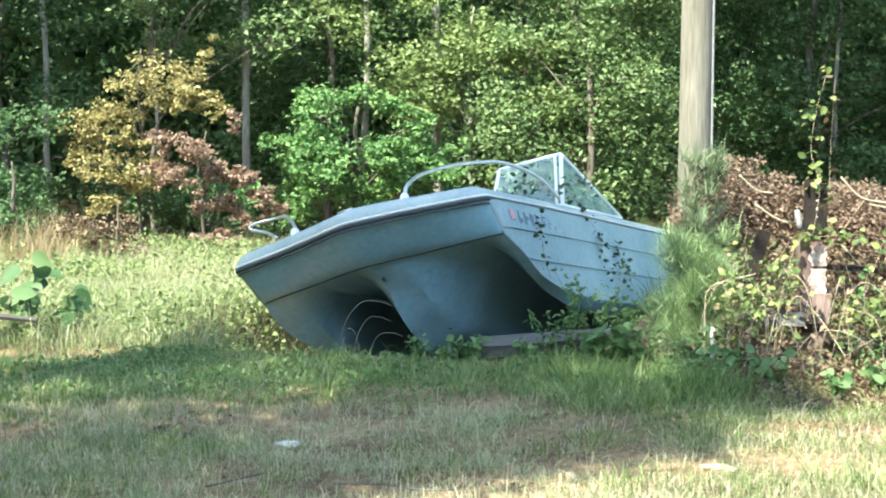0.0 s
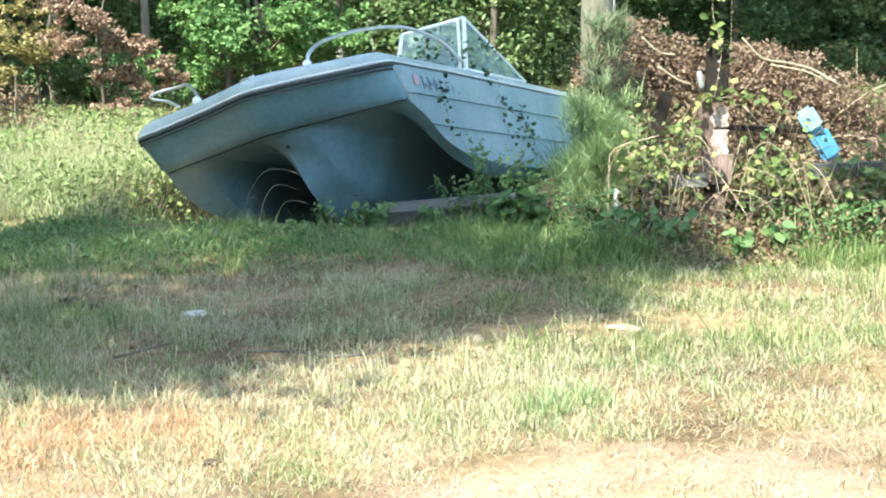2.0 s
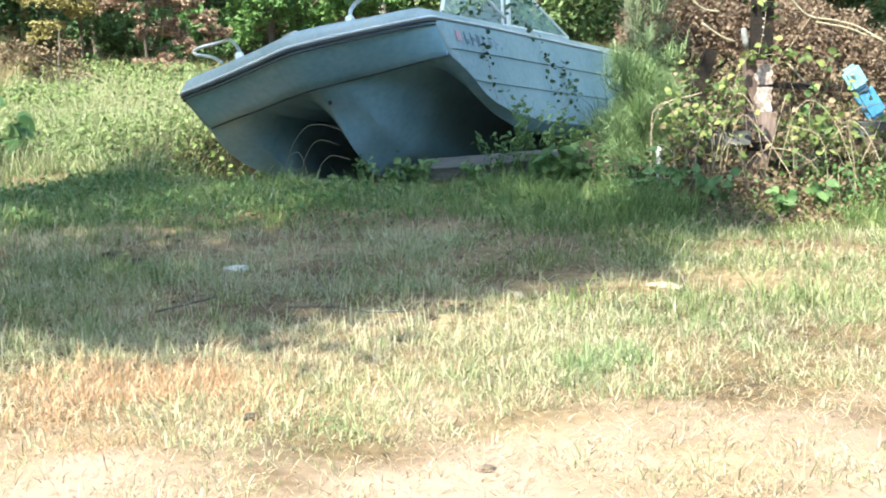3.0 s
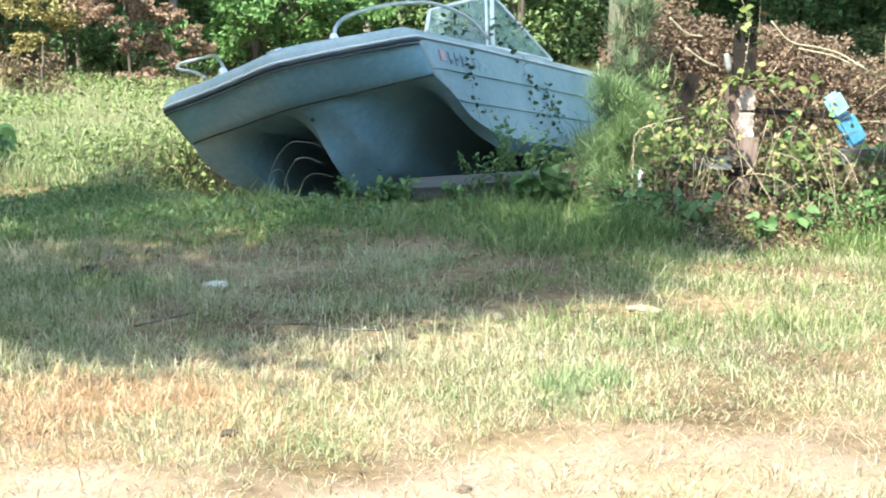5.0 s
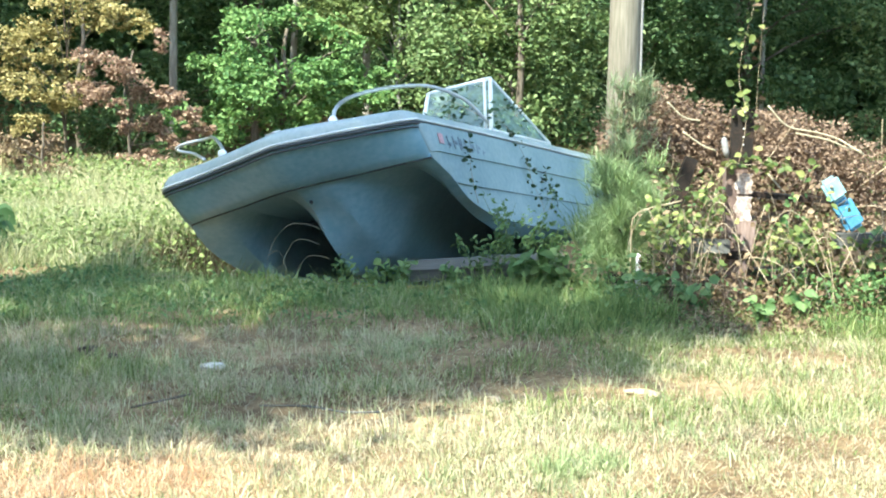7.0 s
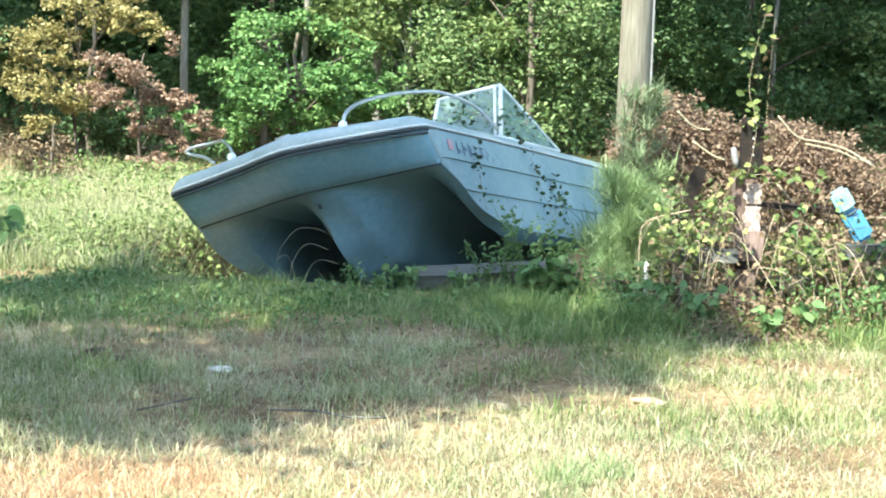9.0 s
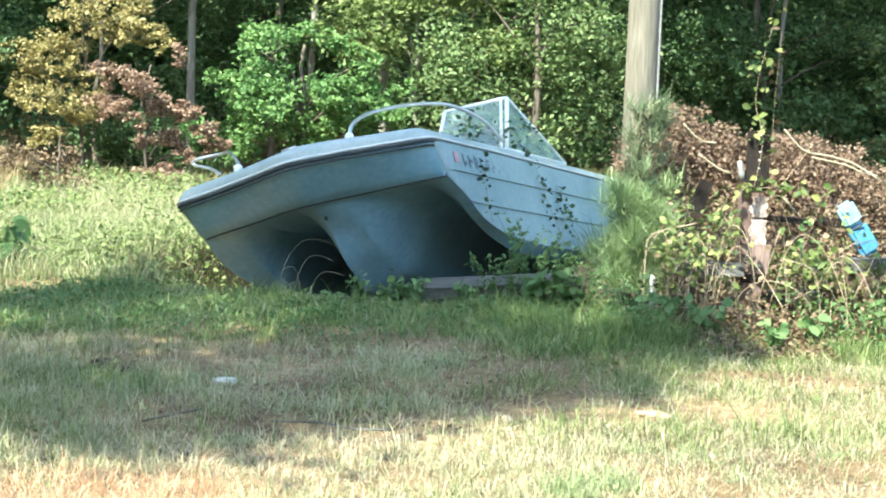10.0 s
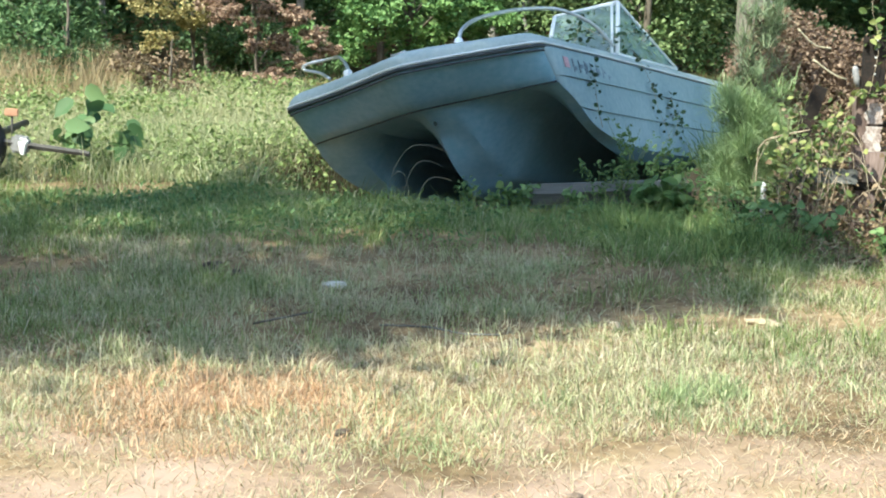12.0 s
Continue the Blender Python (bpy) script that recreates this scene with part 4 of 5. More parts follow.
# vines over post and rails
for k in range(16):
    x = random.uniform(1.55, 2.6)
    p = [(x, 9.9 + random.uniform(-.05, .15), .02)]
    for i in range(3):
        p.append((p[-1][0] + random.uniform(-.12, .12), 9.9 + random.uniform(-.05, .12), p[-1][2] + random.uniform(.15, .32)))
    if k % 3:
        plant("post_vine", [p], .036, M_VINE if k % 2 else M_WEED, "yellow-green vine clambering over the old post", "vine", per=24, jitter=.055)
    else:
        plant("dead_vine", [p], .038, M_DEAD, "withered brown vine hanging on the old post", "vine", per=34, jitter=.06)
plant("post_vine", [[(2.06, 9.9, .8), (2.1, 9.9, 1.1), (2.06, 9.95, 1.3), (2.08, 9.95, 1.5), (2.14, 9.95, 1.75)]], .044, M_VINE, "yellow-green vine reaching up above the post", "vine", per=44, jitter=.035, r=.0018)
plant("post_vine", [[(2.2, 10.1, .9), (2.2, 10.1, 1.3), (2.22, 10.1, 1.7)]], .05, M_DEAD, "dry upright vine stalk with withered leaves", "vine", per=10, jitter=.03, r=.0016)
plant("post_vine", [[(1.9, 9.9, .6), (2.0, 9.88, .82), (2.1, 9.88, .83), (2.3, 9.9, .84), (2.5, 9.95, .8)]], .05, M_VINE, "yellow-green vine wound round the post's top", "vine", per=50, jitter=.03)
for k in range(10):
    x = random.uniform(2.3, 3.3)
    plant("fence_weed", [[(x, 9.9, 0), (x + random.uniform(-.1, .1), 9.85, .25), (x + random.uniform(-.2, .2), 9.85, random.uniform(.35, .6))]], .06, M_VINE, "leafy yellow-green weed beside the rail", "weed", per=20, jitter=.07)


# masses of leaves hanging on the rails and the post
for x, y, z, rx, rz, m, sz, mat, lab in (
        (1.72, 9.82, .50, .12, .08, 120, .042, M_VINE, "yellow-green vine heaped over the rail"), (1.68, 9.75, .36, .1, .1, 90, .044, M_VINE, "yellow-green vine trailing from the rail"),
        (1.92, 9.86, .62, .05, .06, 45, .04, M_VINE, "yellow-green vine climbing the post's flank"), (2.36, 9.8, .40, .09, .06, 80, .046, M_VINE, "leafy vine spilling over the rail"),
        (2.64, 9.78, .30, .14, .1, 120, .05, M_VINE, "leafy vine spilling over the rail"), (2.97, 9.78, .26, .15, .12, 140, .05, M_WEED, "leafy green vine on the rail's end"),
        (2.38, 10.1, .56, .13, .09, 150, .034, M_DEAD, "withered brown vine behind the post"),
        (1.98, 9.92, .14, .2, .07, 200, .032, M_DEAD, "withered brown vine round the post's foot"), (1.72, 9.8, .15, .18, .08, 220, .032, M_DEAD, "withered brown vine below the rail")):
    ob = thing("vine_heap", lab, "vine", pose(x, y, 0))
    for k in range(7):
        a, b = random.gauss(0, rx), random.gauss(0, rx)
        top = z + rz * random.uniform(-.3, 1)
        pts = [(a, .08, 0), (a + random.gauss(0, .03), .03, top * .6), ((a + b) / 2, -.02, top), (b, -.05, z + rz * random.uniform(-1, .3))]
        piece("stem", Soup().tube(curve_points(pts, 5), .002, 4).mesh("stem", M_BARK if k % 3 else M_TWIG), ob)
    c = rng.normal(0, 1, (m, 3)) * np.array([rx, .07, rz]) + np.array([0, 0, z])
    v, f = round_leaves(c[c[:, 2] > .03], sz)
    piece("foliage", mesh_of("foliage", v, f, mat), ob)


def broadleaf(x, y, h, n, size, mat, label, narrow=False):
    z = float(ground_z(x, y))
    st = []
    for _ in range(n):
        a = random.uniform(0, 2 * math.pi)
        st.append([(x, y, z), (x + math.cos(a) * h * .2, y + math.sin(a) * h * .2, z + h * .55), (x + math.cos(a) * h * .45, y + math.sin(a) * h * .45, z + h * random.uniform(.7, 1.05))])
    plant("broadleaf_weed", st, size, mat, label, "weed", M_LUSHSTEM, per=22 if narrow else 5, jitter=size * .6 if narrow else size * .35, narrow=narrow)


M_LUSHSTEM = material("green_stem", [(.10, .16, .05), (.18, .25, .09)], scale=20, rough=.7, bump=0)
for x, y, h, n, sz in ((.16, 10.95, .24, 20, .048), (.05, 10.95, .18, 12, .045), (.95, 10.6, .24, 10, .09), (1.1, 10.55, .2, 8, .085), (2.1, 9.35, .16, 7, .06), (2.35, 9.4, .18, 7, .065),
                       (-1.55, 11.4, .16, 5, .06), (1.75, 9.5, .25, 7, .07), (1.5, 9.6, .3, 7, .07), (2.75, 9.6, .28, 8, .08), (.5, 10.8, .12, 8, .045)):
    broadleaf(x, y, h, n, sz, M_WEED, "broad-leaved green weed in the grass")
for x, y, h, n, sz in ((.78, 10.95, .5, 7, .04), (.92, 11.0, .55, 8, .04), (1.12, 10.8, .42, 8, .045), (1.22, 10.6, .34, 8, .045), (.66, 10.9, .3, 6, .04), (-.15, 11.0, .2, 6, .035)):
    broadleaf(x, y, h, n, sz, M_WEED, "feathery green weed beside the boat", True)
for x, y, h, n, sz in ((-2.78, 11.4, .5, 5, .14), (-2.38, 11.5, .26, 4, .13)):
    broadleaf(x, y, h, n, sz, M_FOREST, "tall weed with large dark green leaves")

# ---- grasses ----
BARE = ((-.75, 8.5, .7, .34), (-.1, 8.0, .5, .2), (-2.2, 8.3, .4, .2), (-.55, 7.25, .75, .3), (-1.5, 9.4, .6, .35), (.15, 7.2, .4, .3), (1.1, 7.7, .7, .25), (.9, 5.4, .8, .35), (-.3, 5.0, .9, .25), (1.9, 8.4, .5, .25), (1.3, 5.9, .3, .6), (2.0, 9.4, .4, .32))


def bare(x, y):
    """1 on worn bare ground."""
    b = np.zeros(np.shape(x))
    for cx, cy, rx, ry in BARE:
        b = np.maximum(b, np.clip(1.6 - ((x - cx) / rx) ** 2 - ((y - cy) / ry) ** 2, 0, 1))
    return b


def yard(x, y):
    """1 on the greener ground towards the boat, falling off over the dry yard."""
    return np.clip((y - 6.5 - .72 * np.maximum(x, 0)) * 1.3 + (patchy(x, y, .8, 81) - .5) * 2.0, .07, 1)


def shaded_lawn(x, y):
    return np.clip((patchy(x, y, 1.1, 20) - .45) * 9, 0.05, 1) * (1 - .96 * bare(x, y)) * yard(x, y)


def tufts(n, x0, x1, y0, y1, keep, per, radius, height, width, lean, bend):
    """Blades gathered in tufts of uneven vigour."""
    P = scatter(n, x0, x1, y0, y1, keep)
    vigour = rng.uniform(.5, 1.4, len(P))
    k = np.repeat(np.arange(len(P)), rng.integers(per // 2, per + per // 2, len(P)))
    off = rng.normal(0, radius, (len(k), 2)) * vigour[k][:, None]
    B = P[k]
    B[:, :2] += off
    B[:, 2] = ground_z(B[:, 0], B[:, 1]) - .008
    head = np.arctan2(off[:, 1], off[:, 0])
    across, aft = berth(B[:, 0], B[:, 1])
    ok = (np.abs(across) > 1.0) | (aft < -.2) | (aft > 4.7)
    return blades(B[ok], height * vigour[k][ok], width, lean, bend, head[ok])


wide = lambda x, y: (np.abs(x - 0.02 * y) < 0.36 * y + .3)
v, f = tufts(10500, -4.2, 4.2, 6.2, 11.6, lambda x, y: shaded_lawn(x, y) * wide(x, y) * np.where((x > -1.4) & (y > 10.85), .2, 1), 18, .035, .068, .005, 1.1, 1.5)
stuff("lawn_grass", v, f, M_GREEN, "short patchy green lawn grass", "grass")
P = scatter(80000, -4.2, 4.2, 6.2, 11.2, lambda x, y: np.clip((patchy(x, y, 1.1, 20) - .42) * 8, .07, 1) * wide(x, y) * (1 - .93 * bare(x, y)) * yard(x, y))
v, f = blades(P, .05, .005, 1.0, 1.5)
stuff("lawn_grass", v, f, M_LUSH, "low green lawn sward", "grass")
P = scatter(15000, -4.2, 4.2, 6.2, 10.6, lambda x, y: np.clip((patchy(x, y, .8, 24) - .45) * 6, .03, 1) * wide(x, y) * .8)
v, f = blades(P, .055, .0045, 1.5, .5)
stuff("straw_litter", v, f, M_DRY, "withered straw lying among the lawn", "straw")
P = scatter(42000, -4.2, 4.2, 6.0, 10.8, lambda x, y: np.clip((patchy(x, y, .6, 26) - .3) * 4, .1, 1) * wide(x, y))
v, f = blades(P, .05, .005, 1.5, .4)
stuff("straw_litter", v, f, M_TWIG_GRASS, "brown dead stalks lying among the lawn", "straw")
tall = lambda x, y: np.clip((patchy(x, y, .55, 71) - .5) * 7, 0, 1) * wide(x, y) * (1 - .8 * bare(x, y))
v, f = tufts(3400, -4.2, 3.4, 7.0, 10.6, tall, 15, .035, .12, .0045, .85, 1.6)
stuff("lawn_grass", v, f, M_GREEN, "scattered taller green tufts in the lawn", "grass")
orange = lambda x, y: np.clip(1.4 - ((x + .85) / .55) ** 2 - ((y - 5.85) / .55) ** 2, 0, 1) * np.clip((patchy(x, y, .4, 52) - .3) * 4, .1, 1)
v, f = tufts(700, -3.2, 3.2, 6.2, 9.6, lambda x, y: wide(x, y) * np.clip((patchy(x, y, .6, 87) - .35) * 5, 0, 1), 5, .03, .13, .0032, .6, 1.9)
stuff("seed_stalks", v, f, M_DRY, "thin bleached seed stalks arching over the lawn", "grass")
sun_side = lambda x, y: (patchy(x, y, .7, 28) - .36) * 5
v, f = tufts(5200, -2.6, 3.4, 4.2, 8.9, lambda x, y: np.clip(sun_side(x, y), .04, 1) * wide(x, y) * (1 - .85 * orange(x, y)) * (1 - .92 * bare(x, y)) * np.clip((y - 4.6) * .7, .06, 1), 18, .045, .07, .0042, 1.2, 1.4)
stuff("dry_lawn_grass", v, f, M_DRY, "sun-bleached dry lawn grass", "grass")
P = scatter(150000, -2.6, 3.6, 4.1, 8.9, lambda x, y: np.clip((patchy(x, y, .5, 30) - .25) * 3, .12, 1) * wide(x, y) * np.clip((y - 4.0) * .9, .45, 1) * (1 - .75 * bare(x, y) * (y > 6.6)) * np.clip(1 - (y - 7.0 - .25 * (x - .3)) * .5, .3, 1))
v, f = blades(P, .06, .0042, 1.5, .5)
stuff("straw_litter", v, f, M_DRY, "bleached straw lying on the soil", "straw")
v, f = tufts(6500, -2.6, 3.6, 4.5, 8.9, lambda x, y: np.clip((patchy(x, y, .9, 32) - .40) * 5, .08, 1) * np.clip((y - 4.6) * .9, 0, 1) * (1 - .9 * orange(x, y)) * wide(x, y) * (1 - .8 * bare(x, y)), 18, .04, .075, .0045, 1.05, 1.6)
stuff("lawn_grass", v, f, M_MEADOW, "pale green lawn grass in the sun", "grass")
P = scatter(16000, -2.2, 2.6, 4.0, 7.0, lambda x, y: np.clip((patchy(x, y, .35, 60) - .42) * 6, .04, 1))
v, f = blades(P, .05, .0042, 1.5, .4)
stuff("straw_litter", v, f, M_TWIG_GRASS, "brown dead stalks scattered on the sandy soil", "straw")
P = scatter(26000, -2.2, 2.6, 4.0, 6.4, lambda x, y: np.clip((patchy(x, y, .4, 63) - .35) * 5, .06, 1))
v, f = blades(P, .05, .0042, 1.5, .4)
stuff("straw_litter", v, f, M_ORANGE, "reddish dead straw scattered on the sandy soil", "straw")
v, f = tufts(1500, -2.2, 2.6, 3.7, 6.2, lambda x, y: np.clip((patchy(x, y, .3, 75) - .5) * 8, 0, 1), 16, .035, .05, .004, 1.1, .9)
stuff("dry_tufts", v, f, M_DRY, "thin dry tufts on the sandy soil", "grass")
v, f = tufts(500, -2.2, 2.6, 3.7, 6.2, lambda x, y: np.clip((patchy(x, y, .35, 77) - .54) * 8, 0, 1), 14, .035, .05, .004, 1.1, .9)
stuff("dry_tufts", v, f, M_MEADOW, "thin pale green tufts on the sandy soil", "grass")
GREENS = ((1.95, 7.1, .8, .45), (.25, 6.55, .5, .3), (-.15, 5.95, .3, .3), (1.55, 6.0, .3, .25), (-1.9, 5.6, .5, .4), (2.4, 6.2, .6, .4), (.35, 5.55, .25, .15))


def greens(x, y):
    b = np.zeros(np.shape(x))
    for cx, cy, rx, ry in GREENS:
        b = np.maximum(b, np.clip(1.2 - ((x - cx) / rx) ** 2 - ((y - cy) / ry) ** 2, 0, 1))
    return b * np.clip((patchy(x, y, .5, 55) - .3) * 4, .1, 1)


v, f = tufts(5000, -2.6, 3.4, 4.8, 8.6, lambda x, y: greens(x, y) * .6, 18, .045, .075, .0045, 1.0, 1.6)
stuff("lawn_grass", v, f, M_MEADOW, "greener sward in the sunlit lawn", "grass")
v, f = tufts(2600, -2.6, 3.6, 5.2, 8.6, lambda x, y: np.clip((patchy(x, y, .45, 95) - .5) * 9, 0, 1) * wide(x, y) * (1 - orange(x, y)) * (1 - .8 * bare(x, y)), 16, .03, .065, .0045, .95, 1.5)
stuff("lawn_grass", v, f, M_PALEGREEN, "pale green tufts scattered in the dry lawn", "grass")
P = scatter(40000, -1.6, -.2, 5.0, 6.7, lambda x, y: orange(x, y) * np.clip((patchy(x, y, .16, 73) - .3) * 4, .1, 1))
v, f = blades(P, .065, .0045, 1.6, .4)
stuff("orange_straw", v, f, M_ORANGE, "patch of orange-brown dead grass", "straw")
v, f = tufts(800, -1.6, -.2, 5.0, 6.7, orange, 14, .025, .075, .0045, .8, .9)
stuff("orange_straw", v, f, M_ORANGE, "upright tufts of orange-brown dead grass", "straw")
v, f = tufts(170, .5, 1.05, 6.0, 6.55, lambda x, y: np.clip(1.3 - ((x - .77) / .2) ** 2 - ((y - 6.26) / .17) ** 2, 0, 1), 26, .02, .075, .005, .8, 1.0)
stuff("grass_tuft", v, f, M_PALEGREEN, "low dense tuft of dark green grass", "grass")
# greener fringe along the boat and the post
fringe = lambda x, y: np.clip(1.3 - np.abs(y - (9.9 + .1 * x)) / .95, 0, 1) * np.where((x > -1.4) & (y > 10.85), .15, 1) * np.clip((patchy(x, y, .7, 36) - .3) * 4, .1, 1)
v, f = tufts(3600, -3.6, 2.0, 9.1, 11.6, fringe, 18, .045, .08, .006, 1.0, 1.3)
stuff("fringe_grass", v, f, M_LUSH, "lush green grass along the boat", "grass")
v, f = tufts(1500, -3.6, 2.0, 9.0, 11.6, fringe, 12, .045, .095, .0045, 1.0, 1.4)
stuff("fringe_grass", v, f, M_MEADOW, "pale seeding grass along the boat", "grass")
v, f = tufts(800, .6, 3.4, 8.9, 10.6, lambda x, y: np.clip((patchy(x, y, .6, 38) - .3) * 3, .1, 1) * (1 - .93 * bare(x, y)) * np.where((x > 1.5) & (x < 2.4), .08, 1), 16, .035, .15, .006, .7, 1.2)
stuff("fringe_grass", v, f, M_LUSH, "tall green grass round the post", "grass")
v, f = tufts(55, 1.2, 1.6, 9.2, 9.6, None, 34, .04, .2, .006, .8, 1.4)
stuff("grass_clump", v, f, M_LUSH, "arching clump of tall green grass", "grass")
v, f = tufts(120, -1.0, 1.3, 10.55, 11.1, lambda x, y: np.clip((patchy(x, y, .25, 83) - .4) * 6, .1, 1), 16, .03, .11, .006, .7, 1.2)
stuff("fringe_grass", v, f, M_LUSH, "taller grass blades before the hull", "grass")
# meadow
open_field = lambda x, y: np.clip((-x - .9) * 2.5, 0, 1) * np.clip((patchy(x, y, 1.2, 44) - .2) * 3, .2, 1) * np.where((x > -1.5) & (y < 12.2), 0, 1)
v, f = tufts(8000, -9, 1.5, 11.0, 18.0, open_field, 16, .07, .23, .005, .6, 1.2)
stuff("meadow_grass", v, f, M_MEADOW, "tall sunlit yellow-green meadow grass", "grass")
P = scatter(40000, -9, 1.5, 11.0, 18.0, open_field)
v, f = blades(P, .16, .006, .7, .9)
stuff("meadow_grass", v, f, M_YELLOWGREEN, "green undergrowth of the meadow", "grass")
P = scatter(19000, -9, -3.45, 14.5, 17.6, lambda x, y: np.clip((y - 14.6 + (-x - 4.6) * .9) * .5, 0, 1))
v, f = blades(P, .46, .007, .25, .5)
stuff("tan_grass", v, f, M_TAN, "tall dry tan grass before the woods", "grass")
P = scatter(40000, 1.5, 9, 11.5, 19.0)
v, f = blades(P, .3, .008, .5, .8)
stuff("meadow_grass", v, f, M_LUSH, "rough green grass behind the fence", "grass")
c = scatter(46000, -6, -.6, 11.2, 17.5, lambda x, y: np.clip((patchy(x, y, .9, 47) - .45) * 5, .03, 1) * (x < -1.42 + .5 * np.clip(y - 12.5, 0, 1)))
c[:, 2] += rng.uniform(.03, .3, len(c))
v, f = leaves(c, .045, width=.6)
stuff("meadow_weeds", v, f, M_YELLOWGREEN, "leafy weeds in the sunlit meadow", "weeds")
c = scatter(13000, -2.8, 1.9, 9.0, 10.95, lambda x, y: np.clip((patchy(x, y, .5, 50) - .4) * 5, 0, 1) * np.clip((y - 9.0) * .7, 0, 1) - (x > .25) * (x < 1.15) * (y > 10.85))
c[:, 2] += rng.uniform(.01, .075, len(c))
v, f = leaves(c, .038, width=.45)
stuff("boat_weeds", v, f, M_WEED, "leafy green weeds under the boat's bow", "weeds")
c = scatter(9000, 1.6, 3.6, 9.45, 10.6, lambda x, y: np.clip((patchy(x, y, .3, 66) - .36) * 6, .1, 1))
c[:, 2] += rng.uniform(.02, .5, len(c)) * np.clip((c[:, 1] - 9.2) * 1.6, .2, 1)
v, f = leaves(c, .034, width=.55)
stuff("fence_undergrowth", v, f, M_DEAD, "brown withered undergrowth round the post", "undergrowth")
c = scatter(3000, 1.2, 3.5, 9.2, 10.4, lambda x, y: np.where((x > 1.5) & (x < 2.35), .15, 1))
c[:, 2] += rng.uniform(.02, .3, len(c))
v, f = leaves(c, .036, width=.55)
stuff("fence_undergrowth", v, f, M_WEED, "green undergrowth round the post", "undergrowth")
c = scatter(4200, 1.45, 2.5, 9.05, 9.85, lambda x, y: np.clip((patchy(x, y, .3, 91) - .25) * 4, .1, 1))
c[:, 2] += rng.random(len(c)) ** 2 * .16 * np.clip((c[:, 1] - 9.0) * 1.5, .15, 1) + .012
v, f = leaves(c, .034, width=.5)
stuff("leaf_litter", v, f, M_DEAD, "brown leaf litter heaped at the foot of the post", "leaf litter")
c = scatter(11000, -3.0, -1.25, 11.3, 14.0, lambda x, y: np.clip((patchy(x, y, .5, 93) - .3) * 4, .1, 1))
c[:, 2] += rng.uniform(.01, .17, len(c))
v, f = leaves(c, .042, width=.5)
stuff("meadow_weeds", v, f, M_YELLOWGREEN, "leafy yellow-green weeds beside the bow", "weeds")
for x, y, w in ((1.72, 9.75, .32), (2.1, 9.7, .55), (2.65, 9.75, .5), (3.15, 9.8, .5)):
    br = thing("dead_bramble", "matted dry brown stems at the foot of the post", "bramble", pose(0, 0, 0), "dead brambles")
    for i in range(9):
        ax, bx = x + random.uniform(-w, w) * .5, x + random.uniform(-w, w)
        top = random.uniform(.18, .6)
        p = [(ax, y + .1, 0), (ax * .7 + bx * .3, y + random.uniform(-.1, .15), top), (ax * .3 + bx * .7, y + random.uniform(-.2, .1), top * random.uniform(.6, 1.1)), (bx, y - random.uniform(0, .3), random.uniform(.02, .3))]
        piece("stem", Soup().tube(curve_points(p, 5), .0022, 4).mesh("stem", M_TWIG if i % 3 else M_BARK), br)
# litter of leaves and straw on the soil
c = scatter(3600, -3, 3.2, 7.0, 10.2, lambda x, y: np.clip((patchy(x, y, .5, 85) - .38) * 5, .08, 1))
c[:, 2] += .018
v, f = leaves(c, .035, spread_up=3, width=.5)
stuff("leaf_litter", v, f, M_DEAD, "scattered dead leaves on the ground", "leaf litter")

# arching dry stalks before the hull
for x0, d, h in ((-.66, .34, .38), (-.56, .22, .29), (-.47, .20, .20), (-.52, -.1, .22)):
    st = thing("dry_stalk", "pale arching dry grass stalk before the hull", "stalk", pose(x0, 11.05, float(ground_z(x0, 11.05))), "dry stalks")
    pts = [(0, 0, 0), (d * .1, 0, h * .55), (d * .4, -.03, h * .95), (d * .75, -.05, h), (d * 1.1, -.06, h * .9)]
    piece("stalk", Soup().tube(curve_points(pts, 5), .0011, 4).mesh("stalk", M_DRYSTALK), st)


# ---- small things on the ground ----
def lump(name, x, y, size, mat, label, category, seed):
    bm = bmesh.new()
    bmesh.ops.create_icosphere(bm, subdivisions=3, radius=1)
    for v in bm.verts:
        v.co *= 1 + .35 * noise.noise(v.co * 1.7 + Vector((seed, 0, 0))) + .12 * noise.noise(v.co * 5 + Vector((0, seed, 0)))
        v.co = Vector((v.co.x * size[0], v.co.y * size[1], v.co.z * size[2]))
    me = bpy.data.meshes.new(name)
    bm.to_mesh(me)
    bm.free()
    me.materials.append(mat)
    ob = new(name, me)
    ob.matrix_basis = pose(x, y, float(ground_z(x, y)) + size[2] * .5, 0, 0, seed * 40)
    return tagged(ob, label, category)


lump("stone", -.71, 8.05, (.06, .04, .02), M_STONE, "pale flat stone lying on the worn soil", "stone", 0)
lump("clod", -1.32, 8.3, (.05, .045, .04), M_CLOD, "dark clod of earth on the worn soil", "clod", 2)
lump("clod", -1.2, 8.25, (.025, .025, .02), M_CLOD, "small dark clod on the worn soil", "clod", 3)
lump("clod", -.46, 5.6, (.03, .022, .016), M_CLOD, "dark clod among the dry grass", "clod", 5)
lump("clod", .27, 5.0, (.03, .025, .01), M_TIMBER, "flat dark clod in the sandy soil", "clod", 6)
lump("wood_chip", 1.2, 7.6, (.075, .03, .02), M_TWIG, "pale chip of wood lying in the grass", "wood chip", 4)
lump("wood_chip", .55, 7.5, (.06, .02, .015), M_TWIG, "pale chip of wood lying in the grass", "wood chip", 7)
tw = thing("fallen_twig", "thin dry twig lying on the worn soil", "twig", pose(-.25, 7.15, .02))
piece("stick", Soup().tube(curve_points([(-.2, .05, 0), (0, 0, .01), (.15, -.08, .005), (.3, -.1, .01)], 4), .004, 5).mesh("stick", M_GREYWOOD), tw)
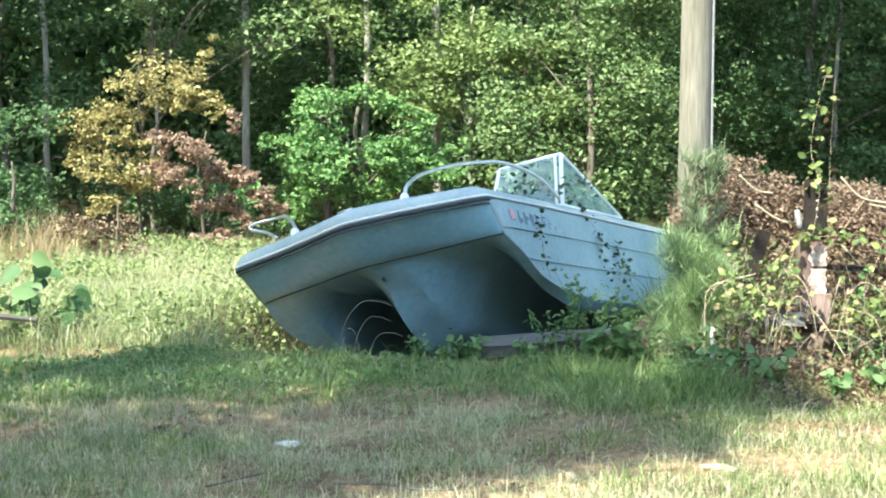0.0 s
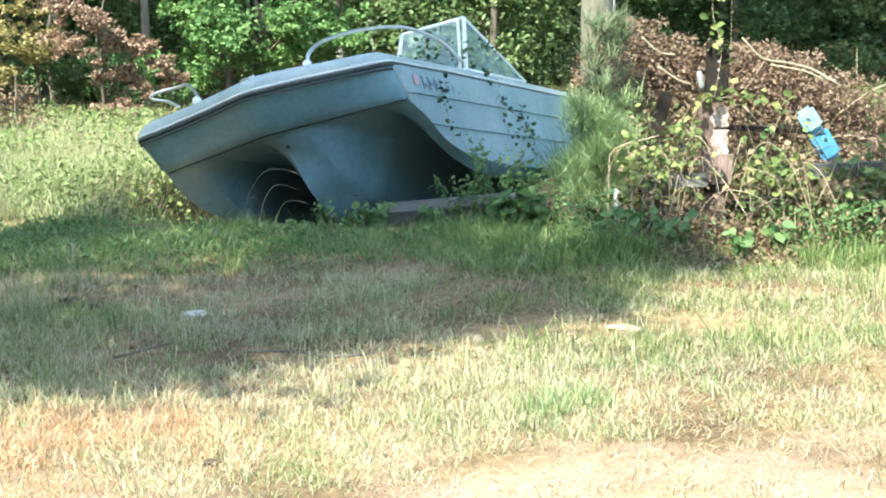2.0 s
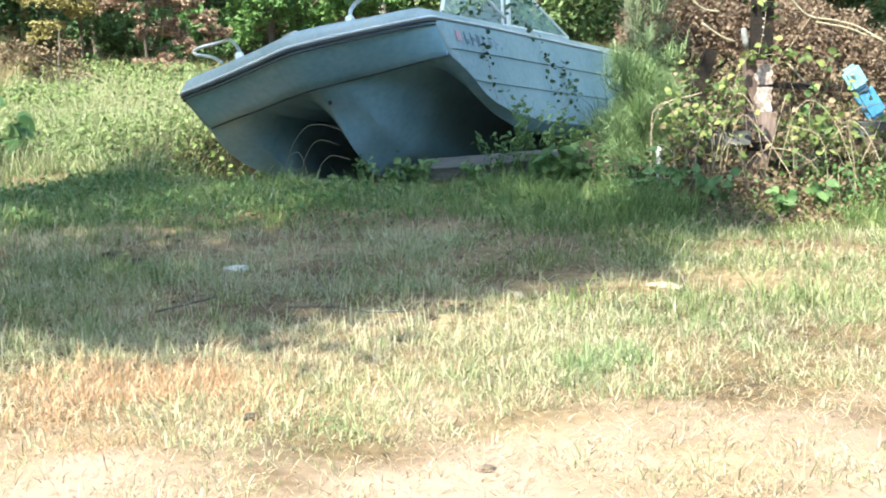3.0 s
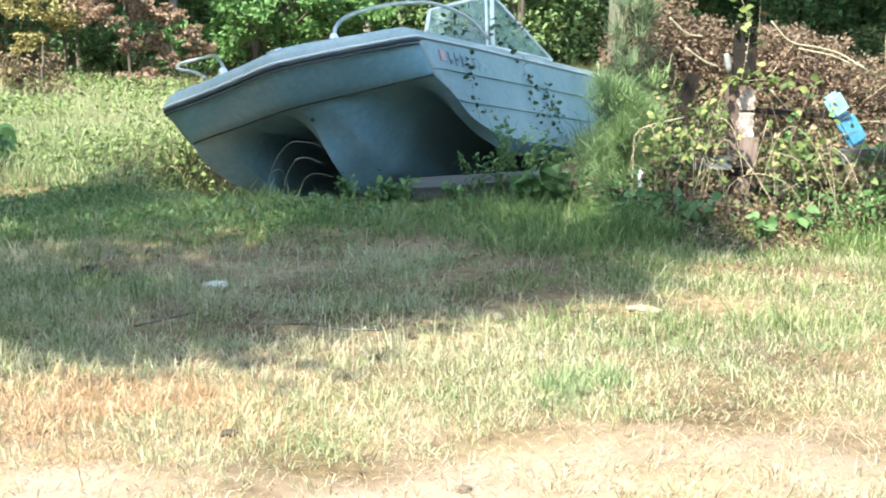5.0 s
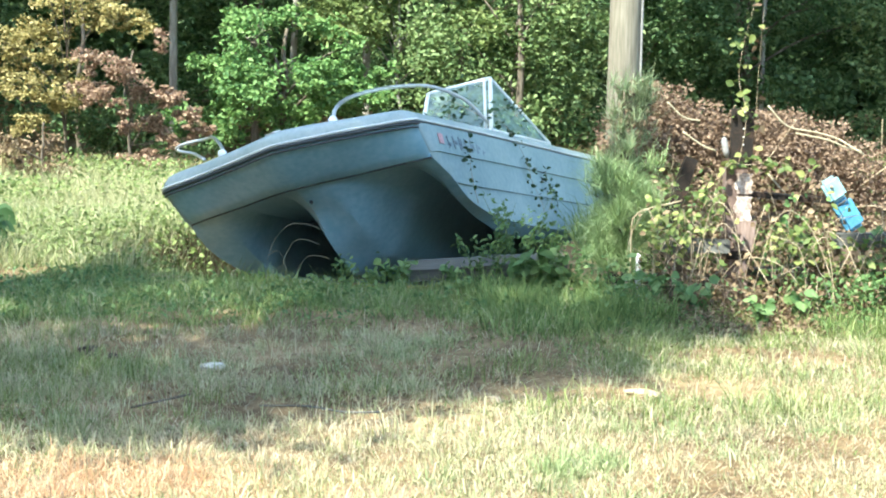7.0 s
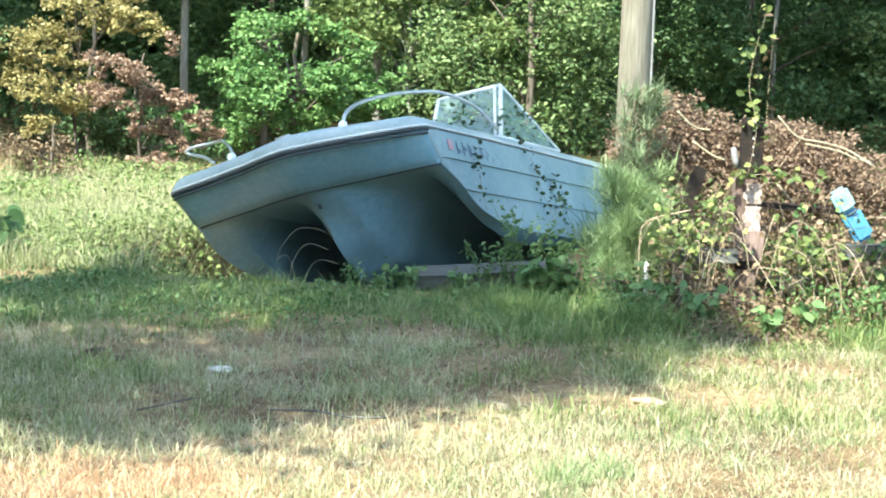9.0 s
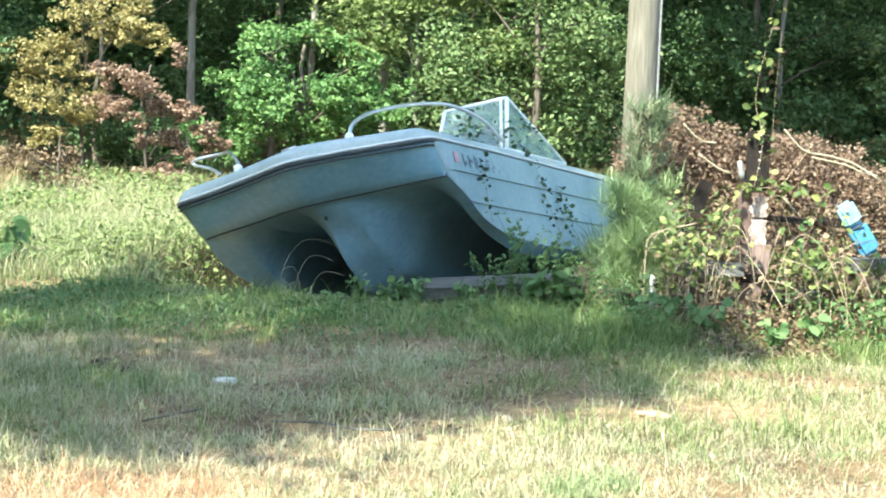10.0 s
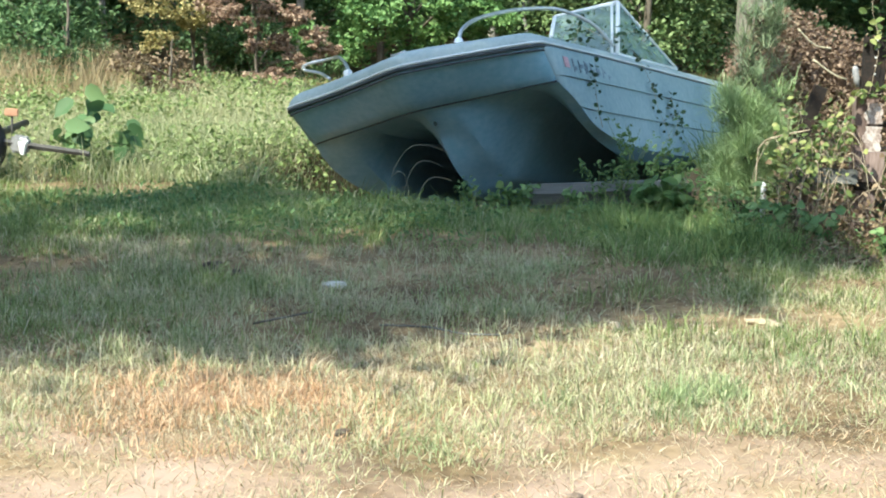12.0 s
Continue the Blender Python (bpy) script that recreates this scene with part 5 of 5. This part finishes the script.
tw = thing("fallen_twig", "thin dark twig lying on the worn soil", "twig", pose(-.85, 7.25, .02))
piece("stick", Soup().tube(curve_points([(-.12, -.1, 0), (0, 0, .01), (.1, .12, .01)], 4), .005, 5).mesh("stick", M_BARK), tw)

# ---- small trailer in the meadow ----
tr = thing("small_trailer", "small black-tyred trailer parked in the meadow grass", "trailer", pose(-3.33, 11.1, float(ground_z(-3.33, 11.1))))
bm = bmesh.new()
ring = []
for i in range(28):
    a = 2 * math.pi * i / 28
    for r, w in ((.13, -.07), (.20, -.085), (.235, -.06), (.24, 0), (.235, .06), (.20, .085), (.13, .07)):
        ring.append((math.cos(a) * r, w, math.sin(a) * r + .24))
fs = [(i * 7 + j, i * 7 + j + 1, ((i + 1) % 28) * 7 + j + 1, ((i + 1) % 28) * 7 + j) for i in range(28) for j in range(6)]
wheel = piece("wheel", mesh_of("wheel", ring, fs, M_TYRE, True), tr, "black rubber tyre")
piece("rim", Soup().tube([(0, -.06, .24), (0, -.03, .24), (0, .06, .24)], [.13, .135, .13], 20).mesh("rim", M_STEEL), wheel)
piece("tongue", Soup().tube([(-.5, .1, .3), (.2, .0, .27), (.78, -.02, .21)], [.03, .026, .02], 6).mesh("tongue", M_DARKSTEEL, False), tr, "dark steel tongue")
piece("coupler", box_mesh("coupler", (.11, .08, .11), M_STEEL, .015), tr, "grey steel coupler", pose(.33, 0, .2, 0, 8, 0))
piece("tag", Soup().tube([(.37, -.085, .2), (.375, -.085, .28), (.38, -.085, .30)], [.012, .036, .032], 4).mesh("tag", M_FRAME, False), tr, "white plastic tag")
piece("reflector", box_mesh("reflector", (.09, .02, .05), M_ORANGEP, .006), tr, "orange plastic reflector", pose(.2, .3, .40))
piece("bed", box_mesh("bed", (.7, 1.0, .25), M_DARKSTEEL, .02), tr, "dark steel bed", pose(-.75, .75, .25))
piece("axle", Soup().tube([(0, .05, .24), (0, 1.4, .24)], .025, 8).mesh("axle", M_DARKSTEEL), tr)
piece("reflector_post", Soup().tube([(.2, .31, .2), (.2, .31, .41)], .008, 6).mesh("reflector_post", M_DARKSTEEL), tr)
